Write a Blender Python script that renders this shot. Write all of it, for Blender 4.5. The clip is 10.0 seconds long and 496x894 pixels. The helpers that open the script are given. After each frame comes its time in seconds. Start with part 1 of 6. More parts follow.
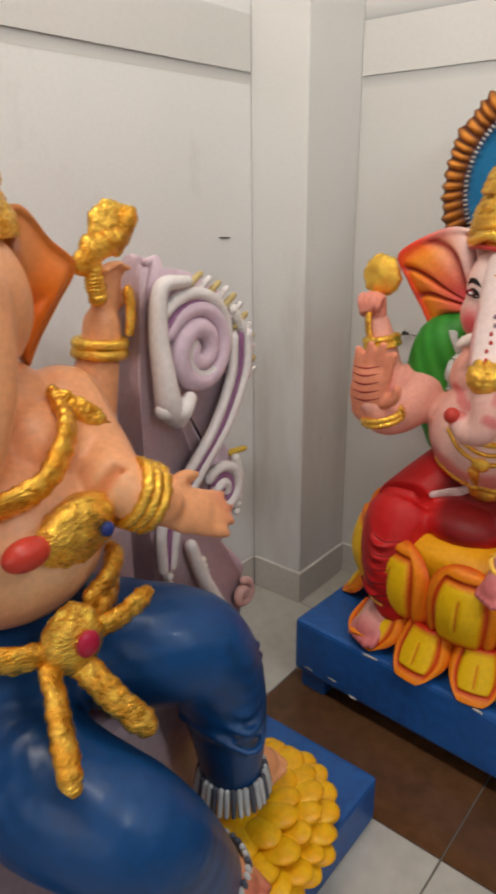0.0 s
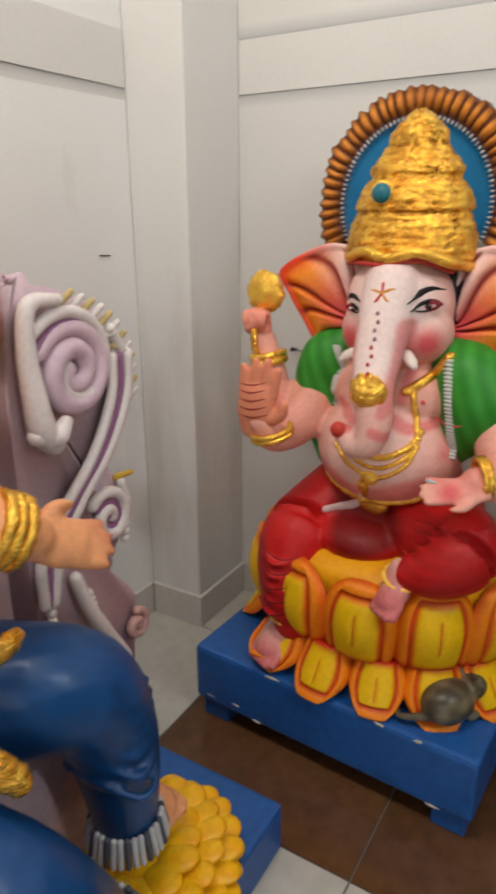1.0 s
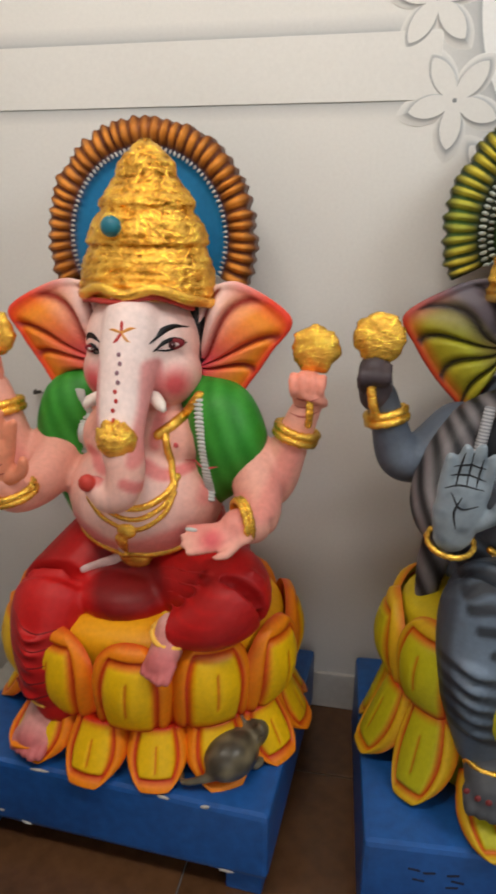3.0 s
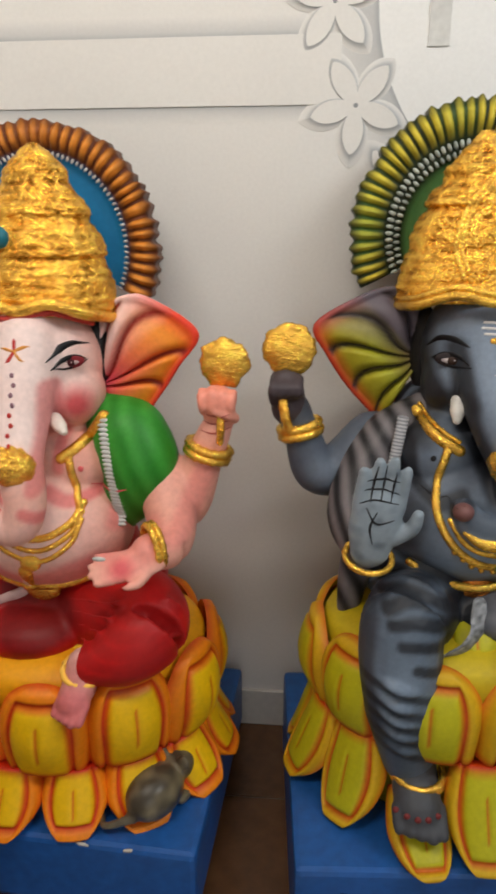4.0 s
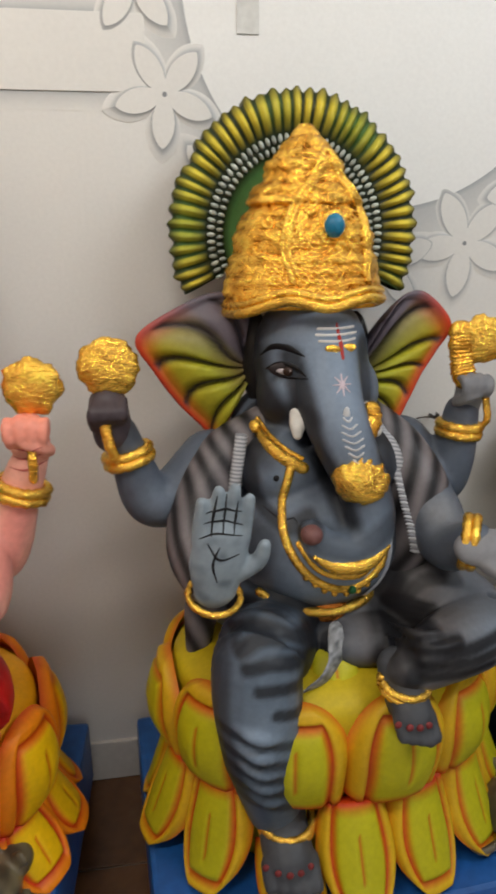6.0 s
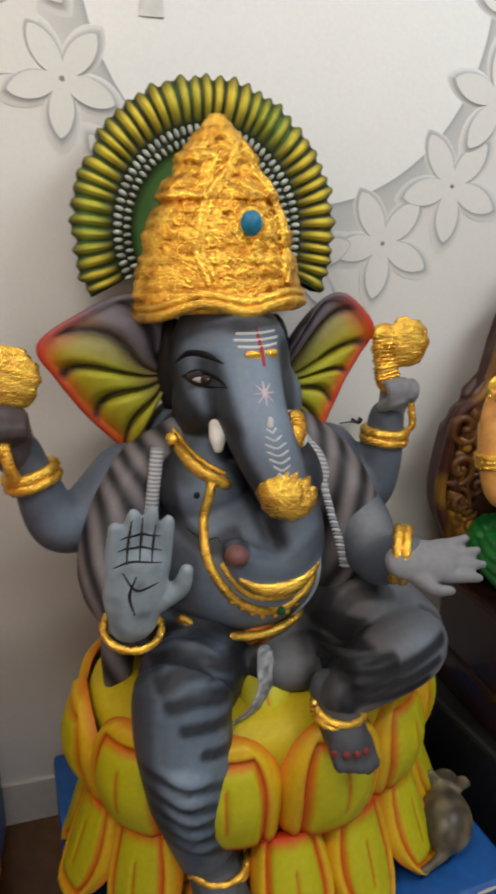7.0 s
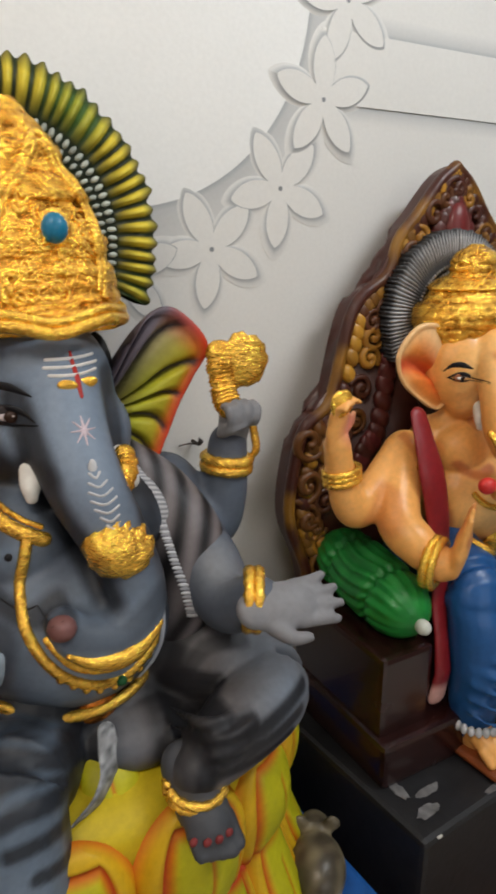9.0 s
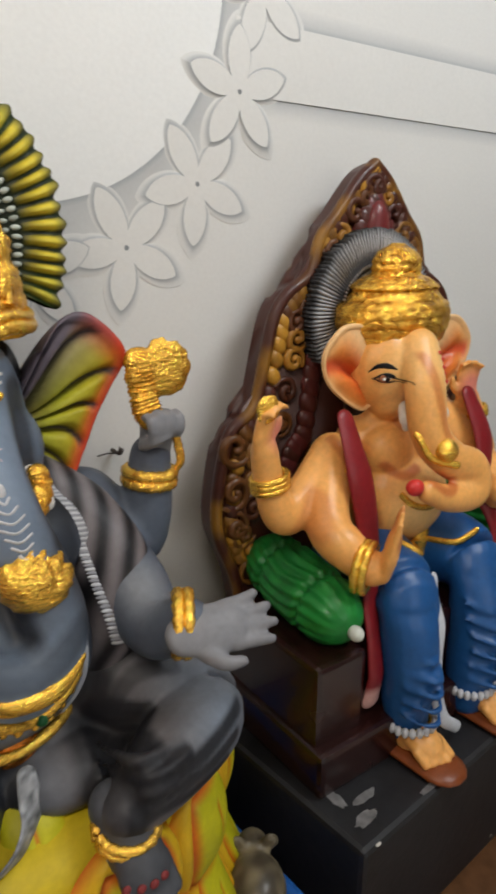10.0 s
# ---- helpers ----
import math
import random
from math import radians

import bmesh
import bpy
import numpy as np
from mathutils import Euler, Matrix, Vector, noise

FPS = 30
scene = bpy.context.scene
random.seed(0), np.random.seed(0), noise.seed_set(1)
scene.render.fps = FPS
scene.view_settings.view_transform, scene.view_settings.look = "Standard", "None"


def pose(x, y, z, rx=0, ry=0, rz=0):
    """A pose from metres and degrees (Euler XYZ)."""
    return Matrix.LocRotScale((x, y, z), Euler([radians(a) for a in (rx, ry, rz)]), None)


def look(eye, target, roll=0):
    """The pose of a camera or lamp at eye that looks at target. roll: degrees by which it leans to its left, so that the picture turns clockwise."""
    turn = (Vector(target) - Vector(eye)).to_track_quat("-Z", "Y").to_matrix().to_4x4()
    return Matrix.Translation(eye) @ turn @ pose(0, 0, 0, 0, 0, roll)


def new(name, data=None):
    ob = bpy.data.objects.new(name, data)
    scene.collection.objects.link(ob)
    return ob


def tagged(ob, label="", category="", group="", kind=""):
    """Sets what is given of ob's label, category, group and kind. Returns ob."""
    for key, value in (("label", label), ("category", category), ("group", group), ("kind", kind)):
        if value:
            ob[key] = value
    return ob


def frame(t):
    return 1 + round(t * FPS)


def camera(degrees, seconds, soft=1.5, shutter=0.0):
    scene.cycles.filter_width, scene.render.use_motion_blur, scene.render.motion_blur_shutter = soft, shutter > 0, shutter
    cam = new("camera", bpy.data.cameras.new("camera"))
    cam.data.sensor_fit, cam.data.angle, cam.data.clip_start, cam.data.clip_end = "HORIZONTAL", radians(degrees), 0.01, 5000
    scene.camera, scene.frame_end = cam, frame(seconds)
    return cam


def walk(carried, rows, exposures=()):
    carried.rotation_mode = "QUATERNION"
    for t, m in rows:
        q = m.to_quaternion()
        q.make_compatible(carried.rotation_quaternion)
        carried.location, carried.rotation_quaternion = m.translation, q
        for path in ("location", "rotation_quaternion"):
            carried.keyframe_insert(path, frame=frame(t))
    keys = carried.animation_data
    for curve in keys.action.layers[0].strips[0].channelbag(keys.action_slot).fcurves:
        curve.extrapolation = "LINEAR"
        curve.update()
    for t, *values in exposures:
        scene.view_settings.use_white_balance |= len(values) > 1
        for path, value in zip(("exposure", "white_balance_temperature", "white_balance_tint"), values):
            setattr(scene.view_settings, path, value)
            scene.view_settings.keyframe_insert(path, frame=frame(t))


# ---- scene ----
cam = camera(40.5, 10.0, soft=3.1, shutter=0.5)
PATH = [
    (0, (0.095, -1.93, 1.34), (-1.096, -0.489, 0.629), -0.6),
    (0.5, (0.107, -1.892, 1.326), (-0.99, -0.363, 0.648), -0.6),
    (1, (0.106, -1.87, 1.328), (-0.872, -0.255, 0.668), -0.3),
    (1.5, (0.102, -1.835, 1.33), (-0.685, -0.108, 0.7), 0.0),
    (2, (0.109, -1.809, 1.335), (-0.563, -0.029, 0.719), 0.0),
    (2.5, (0.097, -1.771, 1.336), (-0.382, 0.078, 0.741), 0.6),
    (3, (0.101, -1.736, 1.338), (-0.267, 0.141, 0.754), 0.7),
    (3.2, (0.103, -1.723, 1.341), (-0.212, 0.166, 0.761), 0.8),
    (4.3, (0.142, -1.644, 1.355), (0.023, 0.267, 0.778), -0.2),
    (4.5, (0.145, -1.631, 1.356), (0.069, 0.283, 0.78), -0.2),
    (5, (0.147, -1.587, 1.354), (0.217, 0.329, 0.782), -0.3),
    (5.5, (0.153, -1.554, 1.351), (0.319, 0.356, 0.781), -0.3),
    (5.7, (0.159, -1.537, 1.35), (0.372, 0.368, 0.781), -0.4),
    (7, (0.183, -1.427, 1.346), (0.697, 0.421, 0.779), -0.2),
    (7.5, (0.2, -1.372, 1.365), (0.866, 0.421, 0.779), 0.4),
    (8.5, (0.241, -1.326, 1.357), (1.051, 0.411, 0.788), -0.2),
    (9, (0.259, -1.29, 1.36), (1.191, 0.385, 0.789), -0.1),
    (9.5, (0.271, -1.273, 1.369), (1.278, 0.354, 0.787), -0.1),
    (10, (0.287, -1.236, 1.374), (1.409, 0.309, 0.78), 0.2),
]
walk(cam, [(t, look(eye, target, roll)) for t, eye, target, roll in PATH])

# ---- light ----
world = bpy.data.worlds.new("daylight")
scene.world = world
world.use_nodes = True
wn = world.node_tree
sky = wn.nodes.new("ShaderNodeTexSky")
sky.sky_type, sky.sun_disc, sky.sun_elevation, sky.sun_rotation = "NISHITA", False, radians(45), radians(160)
wn.links.new(sky.outputs[0], wn.nodes["Background"].inputs[0])
wn.nodes["Background"].inputs[1].default_value = 0.1

def area_lamp(name, m, sx, sy, watts, colour):
    d = bpy.data.lights.new(name, "AREA")
    d.shape, d.size, d.size_y, d.energy, d.color = "RECTANGLE", sx, sy, watts, colour
    ob = new(name, d)
    ob.matrix_world = m
    return ob

# unseen source assumed behind the camera, lighting the statues from the front
area_lamp("front_fill", look((0.9, -3.9, 1.95), (0.3, 0, 1.5)), 2.4, 1.3, 13, (1.0, 0.90, 0.78))
# two added overhead lamps without fittings, to brighten the walls left and right
area_lamp("overhead_fill", look((-0.35, -1.6, 2.80), (-0.5, -0.1, 1.5)), 1.2, 0.20, 26, (1.0, 0.92, 0.82))
area_lamp("overhead_fill", look((1.9, -1.5, 2.80), (1.5, -0.1, 1.5)), 1.2, 0.20, 31, (0.92, 0.97, 1.0))
scene.view_settings.exposure = -0.28

# ---- materials ----
def material(name, rough=0.5, metal=0.0, colour=(0.5, 0.5, 0.5), attr=False, grain=60.0, bump=0.15, vary=0.12, stain=4.0, coat=0.0, rvary=0.15, bump_dist=0.004, stretch=None, shine=0.5):
    m = bpy.data.materials.new(name)
    m.use_nodes = True
    nt = m.node_tree
    n, l = nt.nodes, nt.links
    p = n["Principled BSDF"]
    tc = n.new("ShaderNodeTexCoord")
    big, fine = n.new("ShaderNodeTexNoise"), n.new("ShaderNodeTexNoise")
    big.inputs["Scale"].default_value, fine.inputs["Scale"].default_value = stain, grain
    big.inputs["Detail"].default_value, fine.inputs["Detail"].default_value = 6, 5
    l.new(tc.outputs["Object"], big.inputs["Vector"])
    if stretch:
        sq = n.new("ShaderNodeMapping")
        sq.inputs["Scale"].default_value = stretch
        fine.inputs["Distortion"].default_value = 0.6
        l.new(tc.outputs["Object"], sq.inputs["Vector"])
        l.new(sq.outputs[0], fine.inputs["Vector"])
    else:
        l.new(tc.outputs["Object"], fine.inputs["Vector"])
    p.inputs["Specular IOR Level"].default_value = shine
    if attr:
        src = n.new("ShaderNodeAttribute")
        src.attribute_name = "paint"
        base = src.outputs["Color"]
    else:
        src = n.new("ShaderNodeRGB")
        src.outputs[0].default_value = (*colour, 1)
        base = src.outputs[0]
    add = n.new("ShaderNodeMath")
    add.operation = "ADD"
    l.new(big.outputs[0], add.inputs[0])
    l.new(fine.outputs[0], add.inputs[1])
    rng = n.new("ShaderNodeMapRange")
    rng.inputs[1].default_value, rng.inputs[2].default_value = 0.7, 1.3
    rng.inputs[3].default_value, rng.inputs[4].default_value = 1 - vary, 1 + vary
    l.new(add.outputs[0], rng.inputs[0])
    mul = n.new("ShaderNodeVectorMath")
    mul.operation = "SCALE"
    l.new(base, mul.inputs[0])
    l.new(rng.outputs[0], mul.inputs["Scale"])
    l.new(mul.outputs[0], p.inputs["Base Color"])
    r2 = n.new("ShaderNodeMapRange")
    r2.inputs[3].default_value, r2.inputs[4].default_value = rough - rvary / 2, rough + rvary / 2
    l.new(big.outputs[0], r2.inputs[0])
    l.new(r2.outputs[0], p.inputs["Roughness"])
    p.inputs["Metallic"].default_value = metal
    p.inputs["Coat Weight"].default_value = coat
    b = n.new("ShaderNodeBump")
    b.inputs["Strength"].default_value, b.inputs["Distance"].default_value = bump, bump_dist
    l.new(fine.outputs[0], b.inputs["Height"])
    l.new(b.outputs[0], p.inputs["Normal"])
    return m

PAINT = material("painted_plaster", 0.48, shine=0.30, attr=True, grain=90, bump=0.12, vary=0.10, stain=7)
GLOSS = material("gloss_painted_plaster", 0.36, shine=0.38, attr=True, grain=90, bump=0.1, vary=0.12, stain=7, coat=0.06)
GOLD = material("gold_foil_paint", 0.24, 0.84, attr=True, grain=150, bump=0.85, vary=0.34, stain=28, bump_dist=0.005, stretch=(0.7, 0.7, 1.4))
BLUE = material("blue_painted_wood", 0.40, colour=(0.012, 0.092, 0.330), grain=40, bump=0.2, vary=0.22, stain=5)
BLACKWOOD = material("black_painted_wood", 0.5, colour=(0.012, 0.0115, 0.013), grain=40, bump=0.25, vary=0.35, stain=6)
CHIPS = material("bare_plaster_chips", 0.8, colour=(0.55, 0.52, 0.47), grain=80)
WALL = material("white_wall_paint", 0.55, colour=(0.69, 0.675, 0.65), grain=120, bump=0.05, vary=0.035, stain=2.2, bump_dist=0.002)
def grimy_wall(name, colour, grime, amount, stretch):
    """Wall paint with smeared, rubbed-in dirt in upright streaks and soft blotches."""
    m = material(name, 0.55, colour=colour, grain=120, bump=0.05, vary=0.035, stain=2.2, bump_dist=0.002)
    nt = m.node_tree
    n, l = nt.nodes, nt.links
    p = n["Principled BSDF"]
    old = p.inputs["Base Color"].links[0].from_socket
    tc, mp, ns, rg, mx = n.new("ShaderNodeTexCoord"), n.new("ShaderNodeMapping"), n.new("ShaderNodeTexNoise"), n.new("ShaderNodeMapRange"), n.new("ShaderNodeMix")
    mp.inputs["Scale"].default_value = stretch
    ns.inputs["Scale"].default_value, ns.inputs["Detail"].default_value, ns.inputs["Roughness"].default_value = 1.0, 7, 0.62
    rg.inputs[1].default_value, rg.inputs[2].default_value, rg.inputs[4].default_value = 0.50, 0.78, amount
    mx.data_type = "RGBA"
    l.new(tc.outputs["Object"], mp.inputs["Vector"])
    l.new(mp.outputs[0], ns.inputs["Vector"])
    l.new(ns.outputs[0], rg.inputs[0])
    l.new(rg.outputs[0], mx.inputs[0])
    l.new(old, mx.inputs[6])
    mx.inputs[7].default_value = (*grime, 1)
    l.new(mx.outputs[2], p.inputs["Base Color"])
    return m

COLUMN_PAINT = grimy_wall("grimy_column_paint", (0.73, 0.72, 0.70), (0.36, 0.28, 0.22), 0.55, (3.5, 3.5, 0.9))
SIDE_PAINT = grimy_wall("scuffed_side_wall_paint", (0.82, 0.815, 0.80), (0.50, 0.47, 0.43), 0.75, (2.0, 2.6, 1.6))
SKIRT = material("ceramic_skirting", 0.3, colour=(0.60, 0.57, 0.53), grain=60, bump=0.05, vary=0.08, stain=4)
CEIL = material("ceiling_white", 0.8, colour=(0.75, 0.75, 0.74), grain=60, vary=0.04)
TILE_B = material("brown_floor_tile", 0.22, colour=(0.115, 0.052, 0.022), grain=25, bump=0.06, vary=0.25, stain=5)
TILE_W = material("cream_floor_tile", 0.22, colour=(0.52, 0.50, 0.45), grain=25, bump=0.05, vary=0.1, stain=5)
GROUT = material("grey_grout", 0.8, colour=(0.16, 0.14, 0.12))
METAL = material("rusty_nail", 0.5, 0.8, colour=(0.06, 0.05, 0.045))
INK = material("pencil_ink", 0.7, colour=(0.015, 0.02, 0.05))

# ---- mesh helpers ----
def part(name, bm, mat, parent=None, label="", smooth=False, bevel=0.0):
    me = bpy.data.meshes.new(name)
    if bevel:
        bmesh.ops.bevel(bm, geom=bm.edges[:], offset=bevel, segments=2, affect="EDGES", profile=0.6)
    bmesh.ops.recalc_face_normals(bm, faces=bm.faces[:])
    bm.to_mesh(me)
    bm.free()
    me.materials.append(mat)
    if smooth:
        for f in me.polygons:
            f.use_smooth = True
    ob = new(name, me)
    if parent:
        ob.parent = parent
    if label:
        ob["label"] = label
    return ob

def box(x0, x1, y0, y1, z0, z1, bm=None):
    bm = bm or bmesh.new()
    m = Matrix.Translation(((x0 + x1) / 2, (y0 + y1) / 2, (z0 + z1) / 2)) @ Matrix.Diagonal((x1 - x0, y1 - y0, z1 - z0, 1))
    bmesh.ops.create_cube(bm, size=1, matrix=m)
    return bm

def prism(outline, y0, y1, bm=None):
    """A slab from an outline of (x, z), between y0 and y1."""
    bm = bm or bmesh.new()
    a = [bm.verts.new((x, y0, z)) for x, z in outline]
    b = [bm.verts.new((x, y1, z)) for x, z in outline]
    bm.faces.new(a)
    bm.faces.new(b[::-1])
    for i in range(len(a)):
        j = (i + 1) % len(a)
        bm.faces.new((a[j], a[i], b[i], b[j]))
    return bm

def curve(pts, n, closed=False):
    """n points along a smooth line through pts (numpy rows of any width)."""
    p = np.array(pts, float)
    if len(p) == 2:
        return p[0] + (p[1] - p[0]) * np.linspace(0, 1, n)[:, None]
    q = np.vstack([p[-1], p, p[0], p[1]]) if closed else np.vstack([2 * p[0] - p[1], p, 2 * p[-1] - p[-2]])
    segs = len(p) if closed else len(p) - 1
    out = []
    for u in np.linspace(0, segs, n, endpoint=not closed):
        i = min(int(u), segs - 1)
        t = u - i
        a, b, c, d = q[i], q[i + 1], q[i + 2], q[i + 3]
        out.append(0.5 * (2 * b + (c - a) * t + (2 * a - 5 * b + 4 * c - d) * t * t + (3 * b - a - 3 * c + d) * t ** 3))
    return np.array(out)

def tube(pts, radii, n=24, seg=14, flat=1.0, side=None):
    """A closed tube with round ends along pts. flat: its thickness over its width; side: the way of its thickness."""
    k = len(pts)
    r = np.interp(np.linspace(0, 1, n), np.linspace(0, 1, len(radii)), radii)
    c = curve(pts, n)
    d = np.gradient(c, axis=0)
    d /= np.linalg.norm(d, axis=1)[:, None] + 1e-9
    up = np.array(side if side is not None else (0.13, 1.0, 0.21), float)
    rings, rr, cc = [], [], []
    for a in (0.95, 0.75, 0.4):
        cc.append(c[0] - d[0] * r[0] * a)
        rr.append(r[0] * math.sqrt(1 - a * a))
    cc += list(c)
    rr += list(r)
    for a in (0.4, 0.75, 0.95):
        cc.append(c[-1] + d[-1] * r[-1] * a)
        rr.append(r[-1] * math.sqrt(1 - a * a))
    dd = [d[0]] * 3 + list(d) + [d[-1]] * 3
    ang = np.linspace(0, 2 * np.pi, seg, endpoint=False)
    V, F = [], []
    prev = None
    for ci, ri, di in zip(cc, rr, dd):
        e1 = up - di * (up @ di)
        if np.linalg.norm(e1) < 0.15 and prev is not None:
            e1 = prev - di * (prev @ di)
        e1 /= np.linalg.norm(e1) + 1e-9
        prev = e1
        e2 = np.cross(di, e1)
        V.append(ci + ri * (np.cos(ang)[:, None] * e1 * flat + np.sin(ang)[:, None] * e2))
    m = len(V)
    V = np.vstack(V)
    for i in range(m - 1):
        for j in range(seg):
            q = (j + 1) % seg
            F.append((i * seg + j, i * seg + q, (i + 1) * seg + q, (i + 1) * seg + j))
    F.append(tuple(range(seg))[::-1])
    F.append(tuple((m - 1) * seg + j for j in range(seg)))
    return V, F

def ball(c, r, rot=(0, 0, 0), nu=20, nv=14):
    V, F = [], []
    R = np.array(Euler([radians(a) for a in rot]).to_matrix())
    V.append((0, 0, 1))
    for i in range(1, nv):
        a = math.pi * i / nv
        for j in range(nu):
            b = 2 * math.pi * j / nu
            V.append((math.sin(a) * math.cos(b), math.sin(a) * math.sin(b), math.cos(a)))
    V.append((0, 0, -1))
    for j in range(nu):
        F.append((0, 1 + j, 1 + (j + 1) % nu))
        F.append((len(V) - 1, 1 + (nv - 2) * nu + (j + 1) % nu, 1 + (nv - 2) * nu + j))
    for i in range(nv - 2):
        for j in range(nu):
            a, b = 1 + i * nu + j, 1 + i * nu + (j + 1) % nu
            F.append((a, a + nu, b + nu, b))
    r = np.array(r if hasattr(r, "__len__") else (r, r, r), float)
    return (np.array(V) * r) @ R.T + np.array(c), F

def lathe(c, profile, depth=0.85, seg=48, rough=0.0, n=40, lean=(0, 0)):
    """Turned form round the upright through c: profile of (height, radius)."""
    p = curve(profile, n)
    V, F = [], []
    for i, (z, r) in enumerate(p):
        for j in range(seg):
            a = 2 * math.pi * j / seg
            q = Vector((math.cos(a) * r, math.sin(a) * r * depth, z))
            k = 1 + rough * (noise.noise(q * 55) + 0.6 * noise.noise(q * 120))
            f = (z - p[0][0]) / (p[-1][0] - p[0][0])
            V.append((c[0] + q.x * k + lean[0] * f, c[1] + q.y * k + lean[1] * f, c[2] + z))
    for i in range(n - 1):
        for j in range(seg):
            q = (j + 1) % seg
            F.append((i * seg + j, i * seg + q, (i + 1) * seg + q, (i + 1) * seg + j))
    F.append(tuple(range(seg))[::-1])
    F.append(tuple((n - 1) * seg + j for j in range(seg)))
    return np.array(V), F

def fused(shapes, voxel=0.008, rounds=6):
    """Overlapping closed shapes melted into one smooth skin."""
    V, F, k = [], [], 0
    for v, f in shapes:
        V.append(np.asarray(v))
        F += [tuple(i + k for i in g) for g in f]
        k += len(v)
    me = bpy.data.meshes.new("clay")
    me.from_pydata(np.vstack(V).tolist(), [], F)
    ob = new("clay", me)
    mod = ob.modifiers.new("melt", "REMESH")
    mod.mode, mod.voxel_size = "VOXEL", voxel
    sm = ob.modifiers.new("soft", "SMOOTH")
    sm.factor, sm.iterations = 0.5, rounds
    bpy.context.view_layer.update()
    ev = ob.evaluated_get(bpy.context.evaluated_depsgraph_get())
    got = ev.to_mesh()
    v = np.empty(len(got.vertices) * 3)
    got.vertices.foreach_get("co", v)
    f = [tuple(p.vertices) for p in got.polygons]
    ev.to_mesh_clear()
    bpy.data.objects.remove(ob)
    bpy.data.meshes.remove(me)
    return v.reshape(-1, 3), f

def mix(a, b, t):
    t = min(1, max(0, t))
    return tuple(x + (y - x) * t for x, y in zip(a, b))

def airbrush(V, base, marks):
    """Soft sprayed lines, of paint and of painted crease shade: marks of (x, z path), radius, colour, strength."""
    V = np.asarray(V)
    C = np.array(base, float) if len(np.shape(base)) == 2 else np.tile(np.array(base, float), (len(V), 1))
    for path, rad, col, k in marks:
        c = curve(path, 64)
        d = np.min(np.hypot(V[:, 0:1] - c[None, :, 0], V[:, 2:3] - c[None, :, 1]), axis=1)
        w = (np.clip(1.9 * (1 - d / (rad * 1.25)), 0, 1) * k)[:, None]
        C = C * (1 - w) + np.array(col) * w
    return C

class Figure:
    """Gathers coloured shapes into ONE mesh."""
    def __init__(self, mats):
        self.mats, self.V, self.F, self.M, self.C, self.k, self.skin = mats, [], [], [], [], 0, None

    def add(self, shape, mat, colour):
        v, f = shape
        v = np.asarray(v, float)
        self.V.append(v)
        self.F += [tuple(i + self.k for i in g) for g in f]
        self.M += [mat] * len(f)
        if isinstance(colour, np.ndarray):
            self.C += [tuple(c) for c in colour]
        else:
            self.C += [colour(p) for p in v] if callable(colour) else [colour] * len(v)
        self.k += len(v)
        return self

    def surface(self):
        from mathutils.bvhtree import BVHTree
        self.skin = BVHTree.FromPolygons([tuple(p) for p in np.vstack(self.V)], self.F)

    def on(self, x, z, lift=0.0):
        hit = self.skin.ray_cast(Vector((x, -2.0, z)), Vector((0, 1, 0)))
        return (x, hit[0].y - lift, z) if hit[0] else None

    def stroke(self, path, r, mat, colour, flat=0.5, n=22, lift=0.0, seg=8):
        """A raised line laid on the front along (x, z) points."""
        pts = [self.on(x, z, lift) for x, z in curve(path, n)]
        pts = [p for p in pts if p]
        if len(pts) < 3:
            return
        p = np.array(pts)
        p = p[np.abs(p[:, 1] - np.median(p[:, 1])) < 0.075]
        if len(p) < 3:
            return
        self.add(tube(p, r if hasattr(r, "__len__") else [r, r], n=len(p), seg=seg, flat=flat), mat, colour)

    def spot(self, x, z, r, mat, colour, rot=0, depth=0.35, lift=0.0):
        p = self.on(x, z, lift)
        if p:
            rx, rz = r if hasattr(r, "__len__") else (r, r)
            self.add(ball(p, (rx, min(rx, rz) * depth + 0.001, rz), (0, rot, 0), 14, 8), mat, colour)

    def done(self, name, origin, label, category):
        me = bpy.data.meshes.new(name)
        o = np.array(origin)
        me.from_pydata((np.vstack(self.V) - o).tolist(), [], self.F)
        for m in self.mats:
            me.materials.append(m)
        me.polygons.foreach_set("material_index", self.M)
        me.polygons.foreach_set("use_smooth", [True] * len(self.F))
        at = me.attributes.new("paint", "FLOAT_COLOR", "POINT")
        at.data.foreach_set("color", np.hstack([np.array(self.C, float), np.ones((self.k, 1))]).ravel())
        me.update()
        ob = new(name, me)
        ob.location = origin
        return tagged(ob, label, category)

# ---- the room ----
WX, CX, CY = -1.25, -1.05, -0.276   # left wall, corner column's two faces
RIGHT, BACK, TOP = 5.2, -4.0, 3.0
def setting(name, bm, mat, label, **k):
    return tagged(part(name, bm, mat, **k), label, "wall" if "wall" in name else name, kind="structure")

setting("wall_north", box(WX - 0.12, RIGHT + 0.12, 0.0, 0.14, 0, TOP), WALL, "white painted wall with stencilled flowers")
setting("wall_west", box(WX - 0.12, WX, BACK, -0.002, 0, TOP), SIDE_PAINT, "white painted plaster side wall with scuffs")
setting("column", box(WX + 0.002, CX, CY, -0.002, 0, TOP), COLUMN_PAINT, "white painted corner column with brown grime", bevel=0.006)
# unseen east and south walls, doorway and ceiling, added to close in the light
setting("wall_east", box(RIGHT, RIGHT + 0.12, BACK, -0.002, 0, TOP), WALL, "unseen plain white wall closing the room")
bm = box(WX - 0.12, -0.3, BACK - 0.14, BACK - 0.002, 0, TOP)
box(2.5, RIGHT + 0.12, BACK - 0.14, BACK - 0.002, 0, TOP, bm)
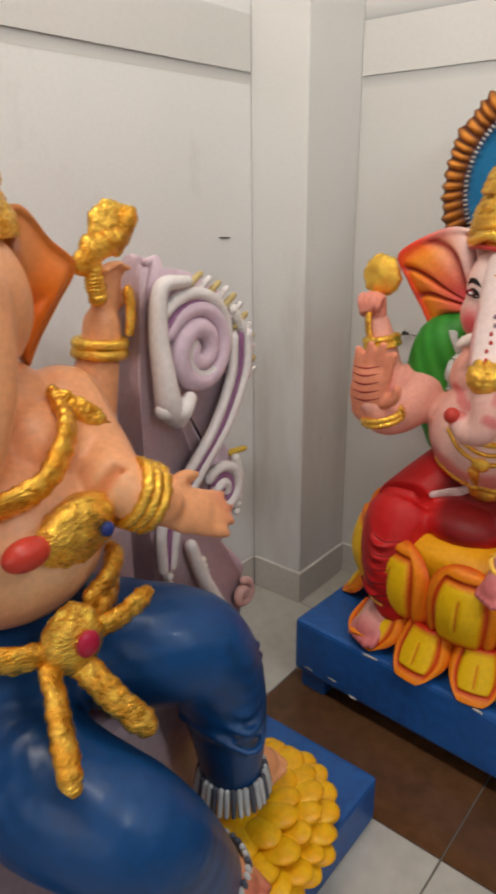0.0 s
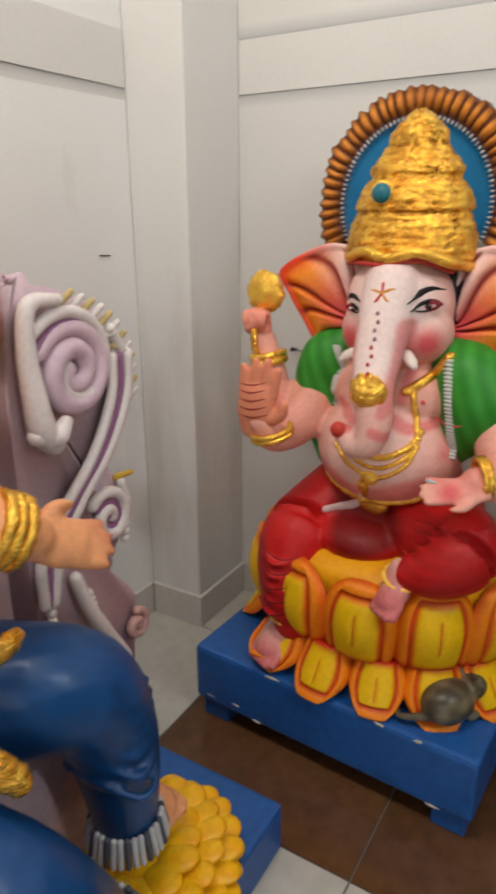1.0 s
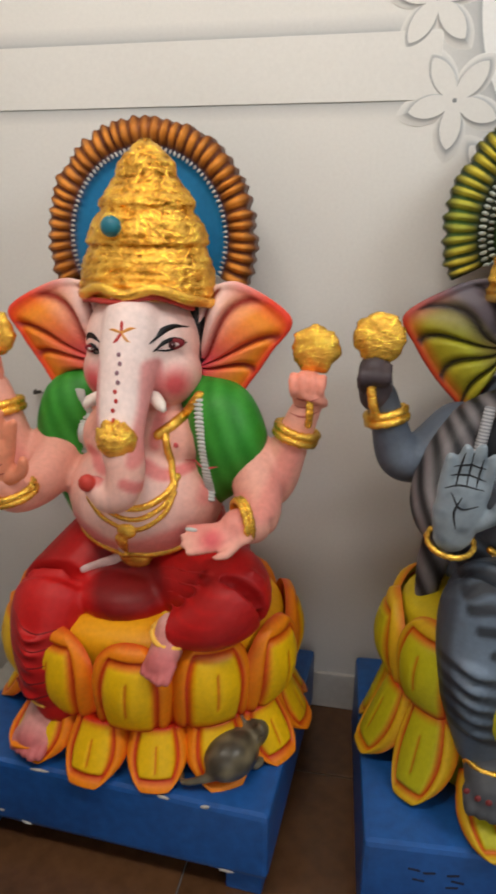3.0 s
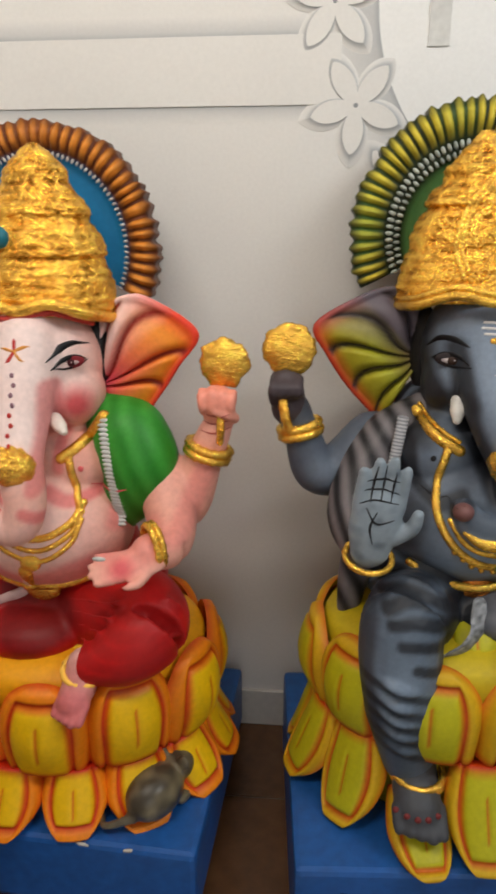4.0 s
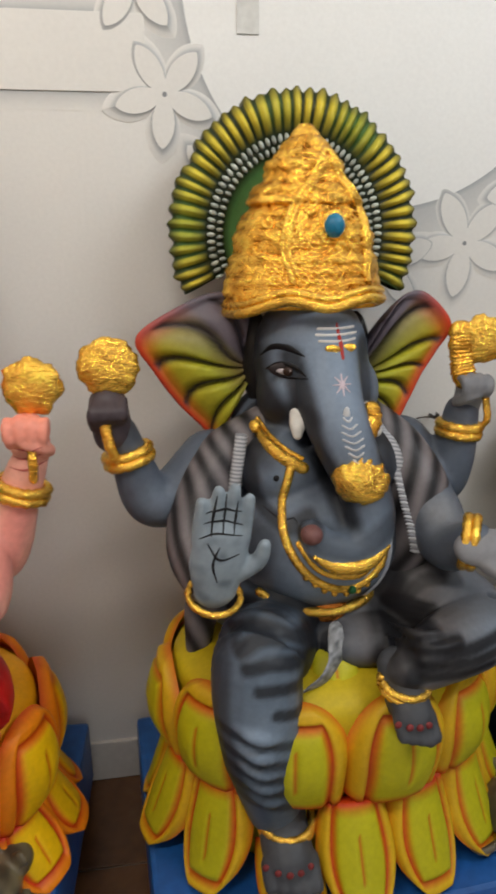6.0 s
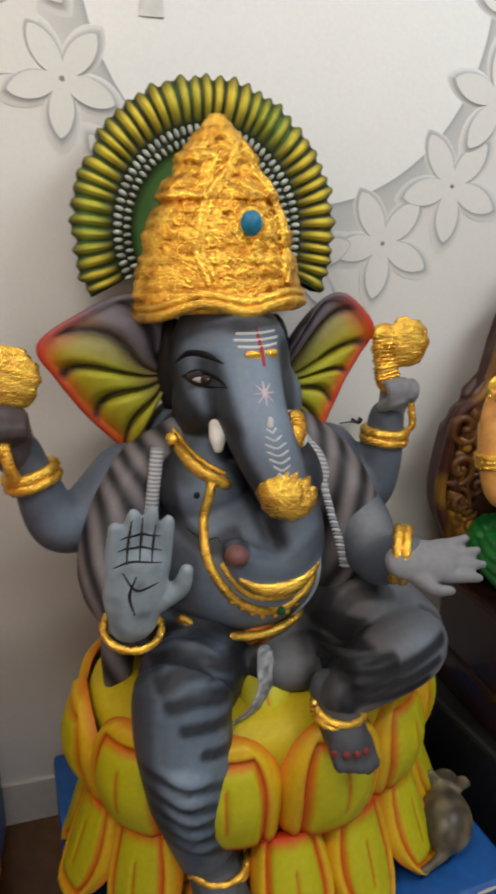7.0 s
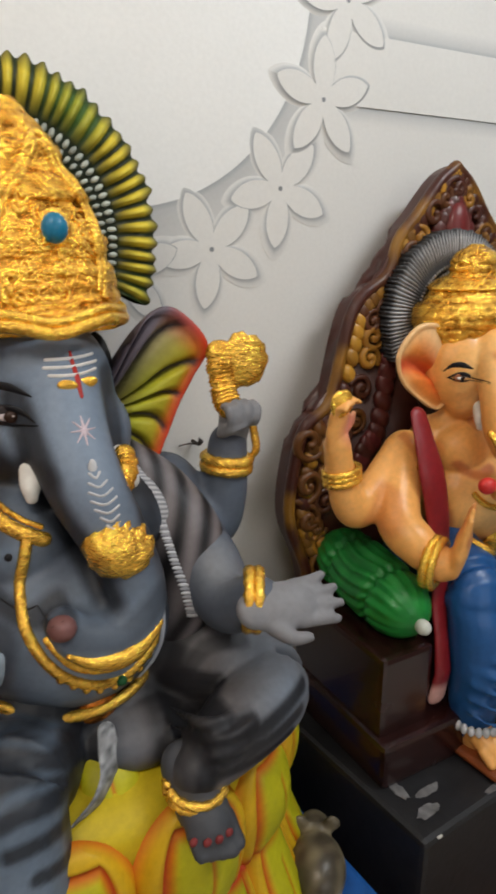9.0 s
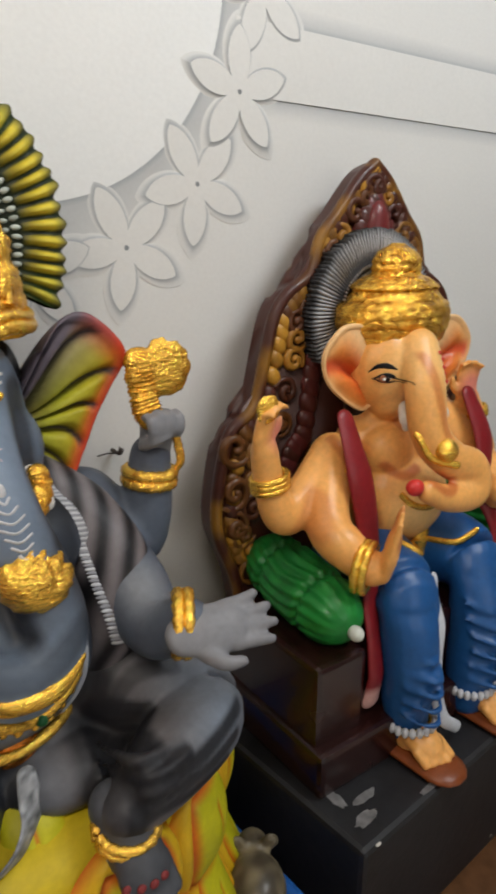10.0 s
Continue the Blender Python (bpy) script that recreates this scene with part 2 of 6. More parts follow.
box(-0.3, 2.5, BACK - 0.14, BACK - 0.002, 2.7, TOP, bm)
setting("wall_south", bm, WALL, "unseen plain white wall with an assumed wide doorway")
setting("ceiling", box(WX - 0.12, RIGHT + 0.12, BACK - 0.14, 0.14, TOP, TOP + 0.1), CEIL, "unseen plain white ceiling closing the room")
floor = setting("floor", box(WX - 0.12, RIGHT + 0.12, BACK - 1.2, 0.14, -0.10, -0.004), GROUT, "brown and cream ceramic tiled floor")
tagged(floor, category="floor")

# raised plaster band along both walls
BZ0, BZ1 = 1.650, 1.790
bm = prism([(CX, BZ0), (0.19, BZ0), (0.19, BZ1), (CX, BZ1)], -0.004, 0.004)
setting("trim", bm, WALL, "white raised plaster band", bevel=0.0012)
bm = prism([(1.150, BZ0), (RIGHT, BZ0), (RIGHT, BZ1), (1.150, BZ1)], -0.004, 0.004)
setting("trim", bm, WALL, "white raised plaster band", bevel=0.0012)
setting("trim", box(WX - 0.004, WX + 0.005, BACK, CY - 0.002, BZ0, BZ1), WALL, "white raised plaster band", bevel=0.0012)
for n, b in (("n", box(CX, RIGHT, -0.010, 0.004, 0, 0.115)), ("w", box(WX - 0.004, WX + 0.010, BACK, CY - 0.012, 0, 0.115)),
             ("c", box(WX + 0.010, CX + 0.010, CY - 0.010, CY + 0.004, 0, 0.115)), ("d", box(CX - 0.004, CX + 0.010, CY + 0.005, -0.012, 0, 0.115))):
    setting("baseboard", b, SKIRT, "cream ceramic tile skirting", bevel=0.003)

# ---- stands and pedestals ----
def stand(name, c, w, d, top, rz, mat, label, foot=0.06, legs=True):
    e = tagged(new(name), label, "stand")
    e.matrix_world = pose(c[0], c[1], 0, 0, 0, rz)
    bm = box(-w / 2, w / 2, -d / 2, d / 2, foot if legs else 0.0, top)
    part("deck", bm, mat, e, bevel=0.012)
    if legs:
        for sx in (-1, 1):
            for sy in (-1, 1):
                b = box(sx * (w / 2 - 0.055) - 0.04, sx * (w / 2 - 0.055) + 0.04, sy * (d / 2 - 0.055) - 0.04, sy * (d / 2 - 0.055) + 0.04, 0, foot + 0.003)
                part("leg", b, mat, e, bevel=0.006)
    rnd = random.Random(int(w * 1000))
    for i in range(9):
        b = bmesh.new()
        bmesh.ops.create_icosphere(b, subdivisions=2, radius=1)
        for v in b.verts:
            v.co *= 1 + 0.35 * noise.noise(v.co * 1.7 + Vector((i, 0, 0)))
        on_top = i % 3 == 0
        sx = rnd.uniform(0.008, 0.032)
        ob = part("chip", b, CHIPS, e, smooth=True)
        x = rnd.uniform(-w / 2 + 0.04, w / 2 - 0.04)
        ob.matrix_local = (pose(x, -d / 2 + rnd.uniform(0.0, 0.004), (top - 0.004) if on_top else ((foot if legs else 0.02) + rnd.uniform(0.0, 0.03)), 0, rnd.uniform(-10, 10), 0)) @ Matrix.Diagonal((sx, 0.0030, rnd.uniform(0.002, 0.005), 1))
    return e

def petal_mesh(name, w, h, bulge, curl, cols, up=True, thick=0.022):
    """A plump petal in the plane of x and z with a raised rim; it bulges to -y."""
    nu, nv = 33, 27
    V, F, C = [], [], []
    for side in (0, 1):
        for i in range(nv):
            v = math.sin(math.pi / 2 * i / (nv - 1))
            half = w / 2 * ((0.90 if up else 0.74) + (0.10 if up else 0.26) * math.sin(math.pi * min(1, v / 0.6) * 0.5)) * (math.sqrt(max(0, 1 - max(0, (v - 0.42) / 0.58) ** 2.2)) * 0.98 + 0.02)
            for j in range(nu):
                u = 2 * j / (nu - 1) - 1
                edge = min(1 - abs(u), (1 - v) * 1.25 * h / w * 1.6)
                inset = min(1, max(0, edge / 0.22))
                y = -bulge * (1 - u * u) * math.sin(math.pi * min(1, 0.15 + 0.85 * v)) - curl * v * v
                if side == 0:
                    y -= thick * min(1, edge / 0.10) ** 0.5 - 0.012 * math.exp(-((edge - 0.33) / 0.06) ** 2) - 0.005 * math.exp(-(u / 0.05) ** 2) * (0.25 < v < 0.7)
                V.append((u * half, y, v * h))
                c = mix(cols[1], cols[0], (edge - 0.36) / 0.10)
                c = mix(c, cols[2], 1.25 - abs(edge - 0.33) / 0.075)
                c = mix(c, cols[2], 0.75 - edge / 0.09)
                if abs(u) < 0.045 and 0.25 < v < 0.7:
                    c = mix(c, cols[2], 0.75)
                if v < 0.10:
                    c = mix(cols[2], c, v / 0.10)
                C.append(c)
    for i in range(nv - 1):
        for j in range(nu - 1):
            a = i * nu + j
            F.append((a, a + 1, a + nu + 1, a + nu))
            b = a + nu * nv
            F.append((b, b + nu, b + nu + 1, b + 1))
    ring = [j for j in range(nu)] + [i * nu + nu - 1 for i in range(1, nv)] + [(nv - 1) * nu + j for j in range(nu - 2, -1, -1)] + [i * nu for i in range(nv - 2, 0, -1)]
    o = nu * nv
    for a, b in zip(ring, ring[1:] + ring[:1]):
        F.append((b, a, a + o, b + o))
    me = bpy.data.meshes.new(name)
    if not up:
        V = [(x, y, -z) for x, y, z in V]
        F = [f[::-1] for f in F]
    me.from_pydata(V, [], F)
    me.materials.append(PAINT)
    at = me.attributes.new("paint", "FLOAT_COLOR", "POINT")
    at.data.foreach_set("color", np.hstack([np.array(C), np.ones((len(C), 1))]).ravel())
    me.polygons.foreach_set("use_smooth", [True] * len(F))
    return me

def lotus(c, rx, ry, z0, zm, z1, cols, n_up, n_low, label, rz=0, phase=0.0, w_up=0.185, w_low=0.146, toe=None):
    """A double lotus seat: upright petals above, drooping ones below."""
    e = tagged(new("lotus_pedestal"), label, "pedestal")
    e.matrix_world = pose(c[0], c[1], z0, 0, 0, rz)
    prof = [(0.0, 0.80), ((zm - z0) * 0.5, 0.84), (zm - z0, 0.83), ((z1 - z0) * 0.75, 0.90), (z1 - z0 - 0.03, 0.92), (z1 - z0 - 0.006, 0.86), (z1 - z0 + 0.014, 0.7), (z1 - z0 + 0.03, 0.35), (z1 - z0 + 0.035, 0.05)]
    v, f = lathe((0, 0, 0), [(a, b * rx) for a, b in prof], ry / rx, 48, n=24)
    me = bpy.data.meshes.new("core")
    me.from_pydata(v.tolist(), [], f)
    me.materials.append(PAINT)
    at = me.attributes.new("paint", "FLOAT_COLOR", "POINT")
    at.data.foreach_set("color", np.tile([*mix(cols[1], cols[0], 0.5), 1.0], len(v)))
    me.polygons.foreach_set("use_smooth", [True] * len(f))
    core = new("core", me)
    core.parent = e
    up = petal_mesh("petal", w_up, (z1 - zm) * 1.03, 0.046 if rx > 0.3 else 0.03, 0.002 if rx > 0.3 else 0.033, cols, True)
    low = petal_mesh("petal", w_low, (zm - z0) * 1.0, 0.026, 0.085 * rx / 0.345, cols, False)
    for mesh, n, k, sc in ((up, n_up, 0.86, phase), (low, n_low, 0.88, phase + 0.5), (up, n_up - (1 if rx > 0.3 else 3), 0.72 if rx > 0.3 else 0.64, phase + 0.5), (up, n_up - (3 if rx > 0.3 else 7), 0.50 if rx > 0.3 else 0.42, phase + 0.1)):
        for i in range(n):
            a = 2 * math.pi * (i + sc) / n
            x, y = math.sin(a) * rx * k, -math.cos(a) * ry * k
            turn = math.degrees(math.atan2(math.sin(a) / rx, math.cos(a) / ry))
            ob = new("petal", mesh)
            ob.parent = e
            if toe and mesh is low and abs(math.sin(a) * rx * k - toe[0]) < 0.06 and math.cos(a) > 0.3:
                ob.matrix_local = pose(toe[0], toe[1], toe[2], -38, 0, 4) @ Matrix.Scale(0.85, 4)
                toe = None
                continue
            if k < 0.8 and rx < 0.3:
                ob.matrix_local = pose(x, y, (z1 - z0) - 0.022, random.uniform(-14, -4) - (48 if k > 0.5 else 34), random.uniform(-6, 6), turn) @ Matrix.Scale(random.uniform(0.75, 0.9), 4)
                continue
            if k < 0.8:
                ob.matrix_local = pose(x, y, (z1 - z0) - (0.062 if k > 0.6 else 0.012), random.uniform(-52, -42) if k > 0.6 else random.uniform(-70, -60), random.uniform(-8, 8), turn) @ Matrix.Scale(random.uniform(0.62, 0.78), 4)
                continue
            ob.matrix_local = pose(x, y, zm - z0, random.uniform(1, 9) if mesh is up else random.uniform(-4, 4), random.uniform(-4, 4), turn) @ Matrix.Scale(random.uniform(0.95, 1.05), 4)
    return e

YEL = ((0.84, 0.50, 0.004), (0.86, 0.24, 0.006), (0.60, 0.028, 0.004))
LIME = ((0.50, 0.46, 0.010), (0.66, 0.40, 0.012), (0.56, 0.050, 0.004))
GLD = (0.98, 0.57, 0.085)
GLD2 = (0.74, 0.34, 0.03)

stand("idol_stand", (-0.42, -0.345), 0.76, 0.61, 0.225, -3, BLUE, "blue painted wooden stand with stubby feet")
stand("idol_stand", (0.511, -0.345), 0.80, 0.62, 0.225, 4, BLUE, "blue painted stand with chipped edges", legs=False)
lotus((-0.40, -0.345), 0.345, 0.265, 0.222, 0.345, 0.545, YEL, 11, 15, "yellow and orange painted lotus pedestal on blue stand", -3, 0.25, toe=(-0.205, -0.175, 0.075))
lotus((0.50, -0.335), 0.345, 0.265, 0.228, 0.415, 0.605, LIME, 11, 15, "lime yellow lotus pedestal with red outlines", 5, 0.22, toe=(-0.155, -0.185, 0.08))

# ---- figure pieces ----
def hand_shapes(c, up, out, size=1.0, spread=0.28, curl=0.0, thumb=1):
    """Palm, four fingers and a thumb: up is where the fingers point, out the palm's facing."""
    c, up, out = np.array(c, float), np.array(up, float), np.array(out, float)
    up /= np.linalg.norm(up)
    out -= up * (out @ up)
    out /= np.linalg.norm(out)
    side = np.cross(up, out) * thumb
    s = 0.040 * size
    got = [tube([c - up * s * 0.9, c + up * s * 0.7], [s * 0.78, s * 1.0, s * 0.95], n=8, flat=0.5, side=out)]
    for i, (o, ln) in enumerate(((-0.72, 1.55), (-0.24, 1.9), (0.24, 1.8), (0.72, 1.4))):
        b = c + up * s * 0.75 + side * o * s
        m = b + (up + side * o * spread * 0.6) * s * ln * 0.55 + out * curl * s * 0.25
        t = b + (up * (1 - 0.45 * curl) + side * o * spread) * s * ln + out * curl * s * 0.9
        got.append(tube([b, m, t], [s * 0.28, s * 0.26, s * 0.20], n=8, seg=10))
    b = c - up * s * 0.35 - side * s * 0.75
    got.append(tube([b, b - side * s * 0.55 + up * s * 0.5 + out * 0.2 * s, b - side * s * 0.65 + up * s * 1.1 + out * 0.3 * s], [s * 0.36, s * 0.3, s * 0.22], n=8, seg=10))
    return got

def fist_shapes(c, size=1.0, thumb=1):
    """A raised hand with its fingers bent over forwards and the thumb across them."""
    c, s = np.array(c, float), 0.040 * size
    def at(x, y, z):
        return c + np.array((x, y, z)) * s
    got = [tube([at(0, 0, -1.0), at(0, 0, 0.6)], [s * 0.72, s * 0.95, s * 0.85], n=8, flat=0.62, side=(0, 1, 0))]
    for i, o in enumerate((-0.72, -0.24, 0.24, 0.72)):
        up = 0.75 - 0.12 * abs(i - 1.3)
        got.append(tube([at(o, -0.2, 0.45), at(o * 1.12, -0.40, 0.5 + up), at(o * 1.15, -0.95, 0.45 + up), at(o * 1.05, -1.10, 0.45), at(o, -0.85, 0.12)], [s * 0.26, s * 0.25, s * 0.24, s * 0.22], n=14, seg=10))
    got.append(tube([at(-0.85 * thumb, -0.25, -0.35), at(-0.65 * thumb, -0.95, -0.05), at(0.05 * thumb, -1.12, 0.15)], [s * 0.32, s * 0.28, s * 0.2], n=10, seg=10))
    return got

def foot_shapes(c, way, size=1.0):
    c, w = np.array(c, float), np.array(way, float)
    w /= np.linalg.norm(w)
    s = 0.045 * size
    side = np.cross(w, (0, 0, 1.0))
    got = [tube([c - w * s * 1.2 + np.array((0, 0, s * 0.5)), c + w * s * 0.5], [s * 0.95, s * 0.9], n=8, flat=0.75, side=(0, 0, 1))]
    for i, o in enumerate((-0.8, -0.4, 0.0, 0.4, 0.8)):
        b = c + w * s * 0.6 + side * o * s
        got.append(tube([b, b + w * s * (0.9 - 0.12 * abs(i - 1)) - np.array((0, 0, s * 0.3))], [s * 0.27, s * 0.24], n=6, seg=10))
    return got

def ear(fig, attach, outline, y_in, y_out, cols, lines, mat=0, bands=6, thick=0.03):
    """A fan-like ear: attach is its root (x, z), outline its rim from top to bottom."""
    nu, ns = 70, 26
    rim = curve(outline, nu)
    V, F, C = [], [], []
    for side in (0, 1):
        for i in range(nu):
            u = i / (nu - 1)
            for j in range(ns):
                s = j / (ns - 1)
                ph = (u + 0.13 * math.sin(math.pi * s * 0.85) - 0.08) * bands
                near = abs(ph - round(ph)) if 0.4 < ph < bands - 0.4 else 0.5
                x, z = np.array(attach) + (rim[i] - np.array(attach)) * s
                puff = math.sin(math.pi * min(1, s * 1.02)) * 0.036 * (1 - 0.8 * math.exp(-(near / 0.15) ** 2)) * math.sin(math.pi * (0.06 + 0.88 * u)) ** 0.4
                y = y_in + (y_out - y_in) * s ** 1.5
                lip = 0.012 * math.exp(-((s - 0.97) / 0.035) ** 2)
                y += (-puff - lip) if side == 0 else thick * (1 - s ** 6)
                V.append((x, y, z))
                c = mix(cols[0], cols[1], s / 0.45) if s < 0.45 else mix(cols[1], cols[2], (s - 0.45) / 0.4)
                c = mix(c, cols[3], (s - 0.78) / 0.18)
                c = mix(cols[4], c, (u - 0.20) / 0.16)
                if side == 1:
                    c = cols[4]
                elif near < 0.15 and 0.10 < s < 0.95:
                    c = mix(lines, c, (near - 0.03) / 0.12)
                C.append(c)
    for i in range(nu - 1):
        for j in range(ns - 1):
            a = i * ns + j
            F.append((a, a + 1, a + ns + 1, a + ns))
            b = a + nu * ns
            F.append((b, b + ns, b + ns + 1, b + 1))
    o = nu * ns
    ring = list(range(ns)) + [i * ns + ns - 1 for i in range(1, nu)] + [(nu - 1) * ns + j for j in range(ns - 2, -1, -1)] + [i * ns for i in range(nu - 2, 0, -1)]
    for a, b in zip(ring, ring[1:] + ring[:1]):
        F.append((b, a, a + o, b + o))
    it = iter(C)
    k = len(fig.C)
    fig.add((V, F), mat, (0, 0, 0))
    fig.C[k:] = C

def halo(fig, c, rx, rz, y, low, cols, ribs, bead, inner=0.70, bead_r=0.0055, mat=0, relief=1.0, dark=0.16):
    """An arched disc with a ribbed rim and a string of beads. low: where it is cut off below."""
    na, nr = ribs * 10, 16
    a0 = math.asin(max(-1, (low - c[1]) / rz))
    V, F, C = [], [], []
    for side in (0, 1):
        for i in range(na + 1):
            a = a0 + (math.pi - 2 * a0) * i / na
            wob = 0.03 * noise.noise(Vector((i * 0.11, 7.0, c[0])))
            for j in range(nr):
                s = j / (nr - 1)
                k = s
                rib = (0.5 + 0.5 * math.cos(2 * math.pi * i / 10 + math.pi + 2.0 * noise.noise(Vector((i * 0.05, c[0], s * 2.5))))) * (1 + 0.45 * noise.noise(Vector((i * 0.08, c[0], 4 + s * 5))))
                if s == 1:
                    k = 1 + 0.03 * rib + wob
                yy = y
                col = cols[2]
                if s > inner:
                    q = (s - inner) / (1 - inner)
                    yy = y - 0.014 * relief - 0.022 * relief * math.sin(math.pi * min(1, q * 0.93 + 0.05)) * (0.35 + 0.65 * rib)
                    col = mix(cols[1], cols[0], (rib - 0.16) / 0.30)
                    col = mix(col, cols[3], 0.9 * (noise.noise(Vector((a * 1.6 + c[0], 0.3, 0.7))) + 0.15))
                    col = mix(col, cols[1], 0.95 - 2.3 * q)
                    col = mix(col, cols[1], (q - 0.88) / 0.14)
                elif s > inner - dark:
                    yy = y - 0.012
                    col = cols[1]
                if side == 1:
                    yy, col = y + 0.045, cols[1]
                V.append((c[0] + math.cos(a) * rx * k, yy, c[1] + math.sin(a) * rz * k))
                C.append(col)
    w = nr
    for i in range(na):
        for j in range(nr - 1):
            a = i * w + j
            F.append((a, a + w, a + w + 1, a + 1))
            b = a + (na + 1) * w
            F.append((b, b + 1, b + w + 1, b + w))
        a = i * w + nr - 1
        F.append((a, a + w, a + w + (na + 1) * w, a + (na + 1) * w))
    k = len(fig.C)
    fig.add((V, F), mat, (0, 0, 0))
    fig.C[k:] = C
    rings = ((inner - 0.045, 1.0), (inner - 0.115, 0.85)) if ribs > 40 else ((inner - 0.03, 0.8),)
    for rr, sc in rings:
        n = int(2.6 * (rx + rz) * rr / (bead_r * 3.1))
        for i in range(n + 1):
            a = a0 + (math.pi - 2 * a0) * i / n
            p = (c[0] + math.cos(a) * rx * rr, y - 0.016, c[1] + math.sin(a) * rz * rr)
            fig.add(ball(p, (bead_r * sc * 1.55, bead_r * sc, bead_r * sc * 0.8), (0, -math.degrees(a) + random.uniform(-9, 9), 0), nu=8, nv=6), mat, mix(bead, cols[1], random.uniform(0, 0.45)))

def crown(fig, base, profile, depth, lean, ridges=0.0, gold=1, pitch=0.020):
    """A turned gold crown, hammered all over. ridges: how far the cord-like rounds stand out on its plain side."""
    v, f = lathe(base, profile, depth, 150, 0.0, 130, lean)
    c = np.array(base)
    out, tone = [], []
    for p in v:
        q = Vector(p)
        d = Vector((p[0] - c[0], (p[1] - c[1]) / depth, 0))
        r = d.length
        a = math.atan2(p[1] - c[1], p[0] - c[0])
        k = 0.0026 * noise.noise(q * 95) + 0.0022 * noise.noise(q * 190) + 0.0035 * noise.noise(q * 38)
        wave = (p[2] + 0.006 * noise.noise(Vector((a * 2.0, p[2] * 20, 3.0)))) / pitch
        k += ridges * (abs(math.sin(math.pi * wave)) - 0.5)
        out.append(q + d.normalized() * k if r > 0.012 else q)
        # hollows turn browner with depth: recess shade put into the gold colour
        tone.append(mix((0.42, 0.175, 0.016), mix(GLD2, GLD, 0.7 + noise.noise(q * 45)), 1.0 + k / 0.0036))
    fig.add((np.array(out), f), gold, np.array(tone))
    fig.surface()

def gold_rope(fig, pts, r, n=40, gold=1):
    """A knobbly cord through space."""
    c = curve(pts, n)
    rr = [r * (1 + 0.07 * math.sin(i * 2.1) + 0.10 * noise.noise(Vector((i * 0.9, r * 90, 0.3)))) for i in range(n)]
    v, f = tube(c, rr, n=n * 2, seg=14, flat=0.62)
    v = np.array([Vector(p) + Vector(noise.noise_vector(Vector(p) * 75)) * r * 0.15 for p in v])
    fig.add((v, f), gold, lambda p: mix(GLD2, GLD, 0.5 + 1.5 * noise.noise(Vector(p) * 60)))

def bangle(fig, c, axis, r, w=0.010, gold=1, rows=2):
    a = Vector(axis).normalized()
    e1 = a.orthogonal().normalized()
    e2 = a.cross(e1)
    for k in range(rows):
        o = Vector(c) + a * w * 1.5 * (k - (rows - 1) / 2)
        pts = [o + (e1 * math.cos(t) + e2 * math.sin(t)) * r for t in np.linspace(0, 2 * math.pi, 40)]
        rr = [w * (1 + 0.12 * math.sin(i * 2.4) + 0.15 * noise.noise(Vector((i * 0.8, k, c[0] * 9)))) for i in range(40)]
        fig.add(tube(pts, rr, n=40, seg=8), gold, GLD)

def emblem(fig, c, r, out=(0, -1, 0), gold=1, seed=0):
    """A round gold weapon disc with scrolled relief, on edge to its facing."""
    v, f = ball(c, (r, r * 0.38, r), nu=36, nv=28)
    q = []
    for p in v:
        d = Vector(p) - Vector(c)
        k = 1 + 0.16 * noise.noise(Vector(p) * 60 + Vector((seed, 0, 0))) + 0.08 * noise.noise(Vector(p) * 140)
        q.append(Vector(c) + d * k)
    fig.add((np.array(q), f), gold, GLD)

def eye(fig, x, z, w, tilt, brow=(0.006, 0.006, 0.008), lid=(0.02, 0.012, 0.012), white=(0.75, 0.72, 0.68), iris=(0.03, 0.012, 0.006)):
    """A painted almond eye: shaded socket, white slit, dark iris, thick upper and thin lower line, arched brow."""
    t = math.tan(radians(-tilt))
    def at(u, v):
        return (x + u * w, z + v * w + u * w * t)
    fig.spot(x, z, (w * 1.15, w * 0.50), 0, lid, tilt, 0.15, 0.0)
    fig.spot(x, z - w * 0.06, (w * 0.72, w * 0.20), 0, white, tilt, 0.30, 0.003)
    fig.spot(x + w * 0.05, z - w * 0.02, (w * 0.34, w * 0.30), 0, iris, 0, 0.40, 0.0045)
    fig.spot(x + w * 0.13, z + w * 0.06, (w * 0.06, w * 0.06), 0, white, 0, 0.5, 0.011)
    fig.stroke([at(-1.15, -0.18), at(-0.6, 0.28), at(0.0, 0.42), at(0.55, 0.28), at(0.92, -0.02)], [0.0012, 0.0042, 0.0050, 0.0042, 0.0012], 0, brow, 0.4, n=26, lift=0.003)
    fig.stroke([at(-1.05, -0.15), at(-0.4, -0.38), at(0.3, -0.38), at(1.0, -0.12)], [0.001, 0.0022, 0.0022, 0.001], 0, brow, 0.4, n=22, lift=0.003)
    fig.stroke([at(-1.40, 0.55), at(-0.75, 1.25), at(0.1, 1.40), at(1.0, 1.10)], [0.0015, 0.0075, 0.0070, 0.0015], 0, brow, 0.35, n=26)

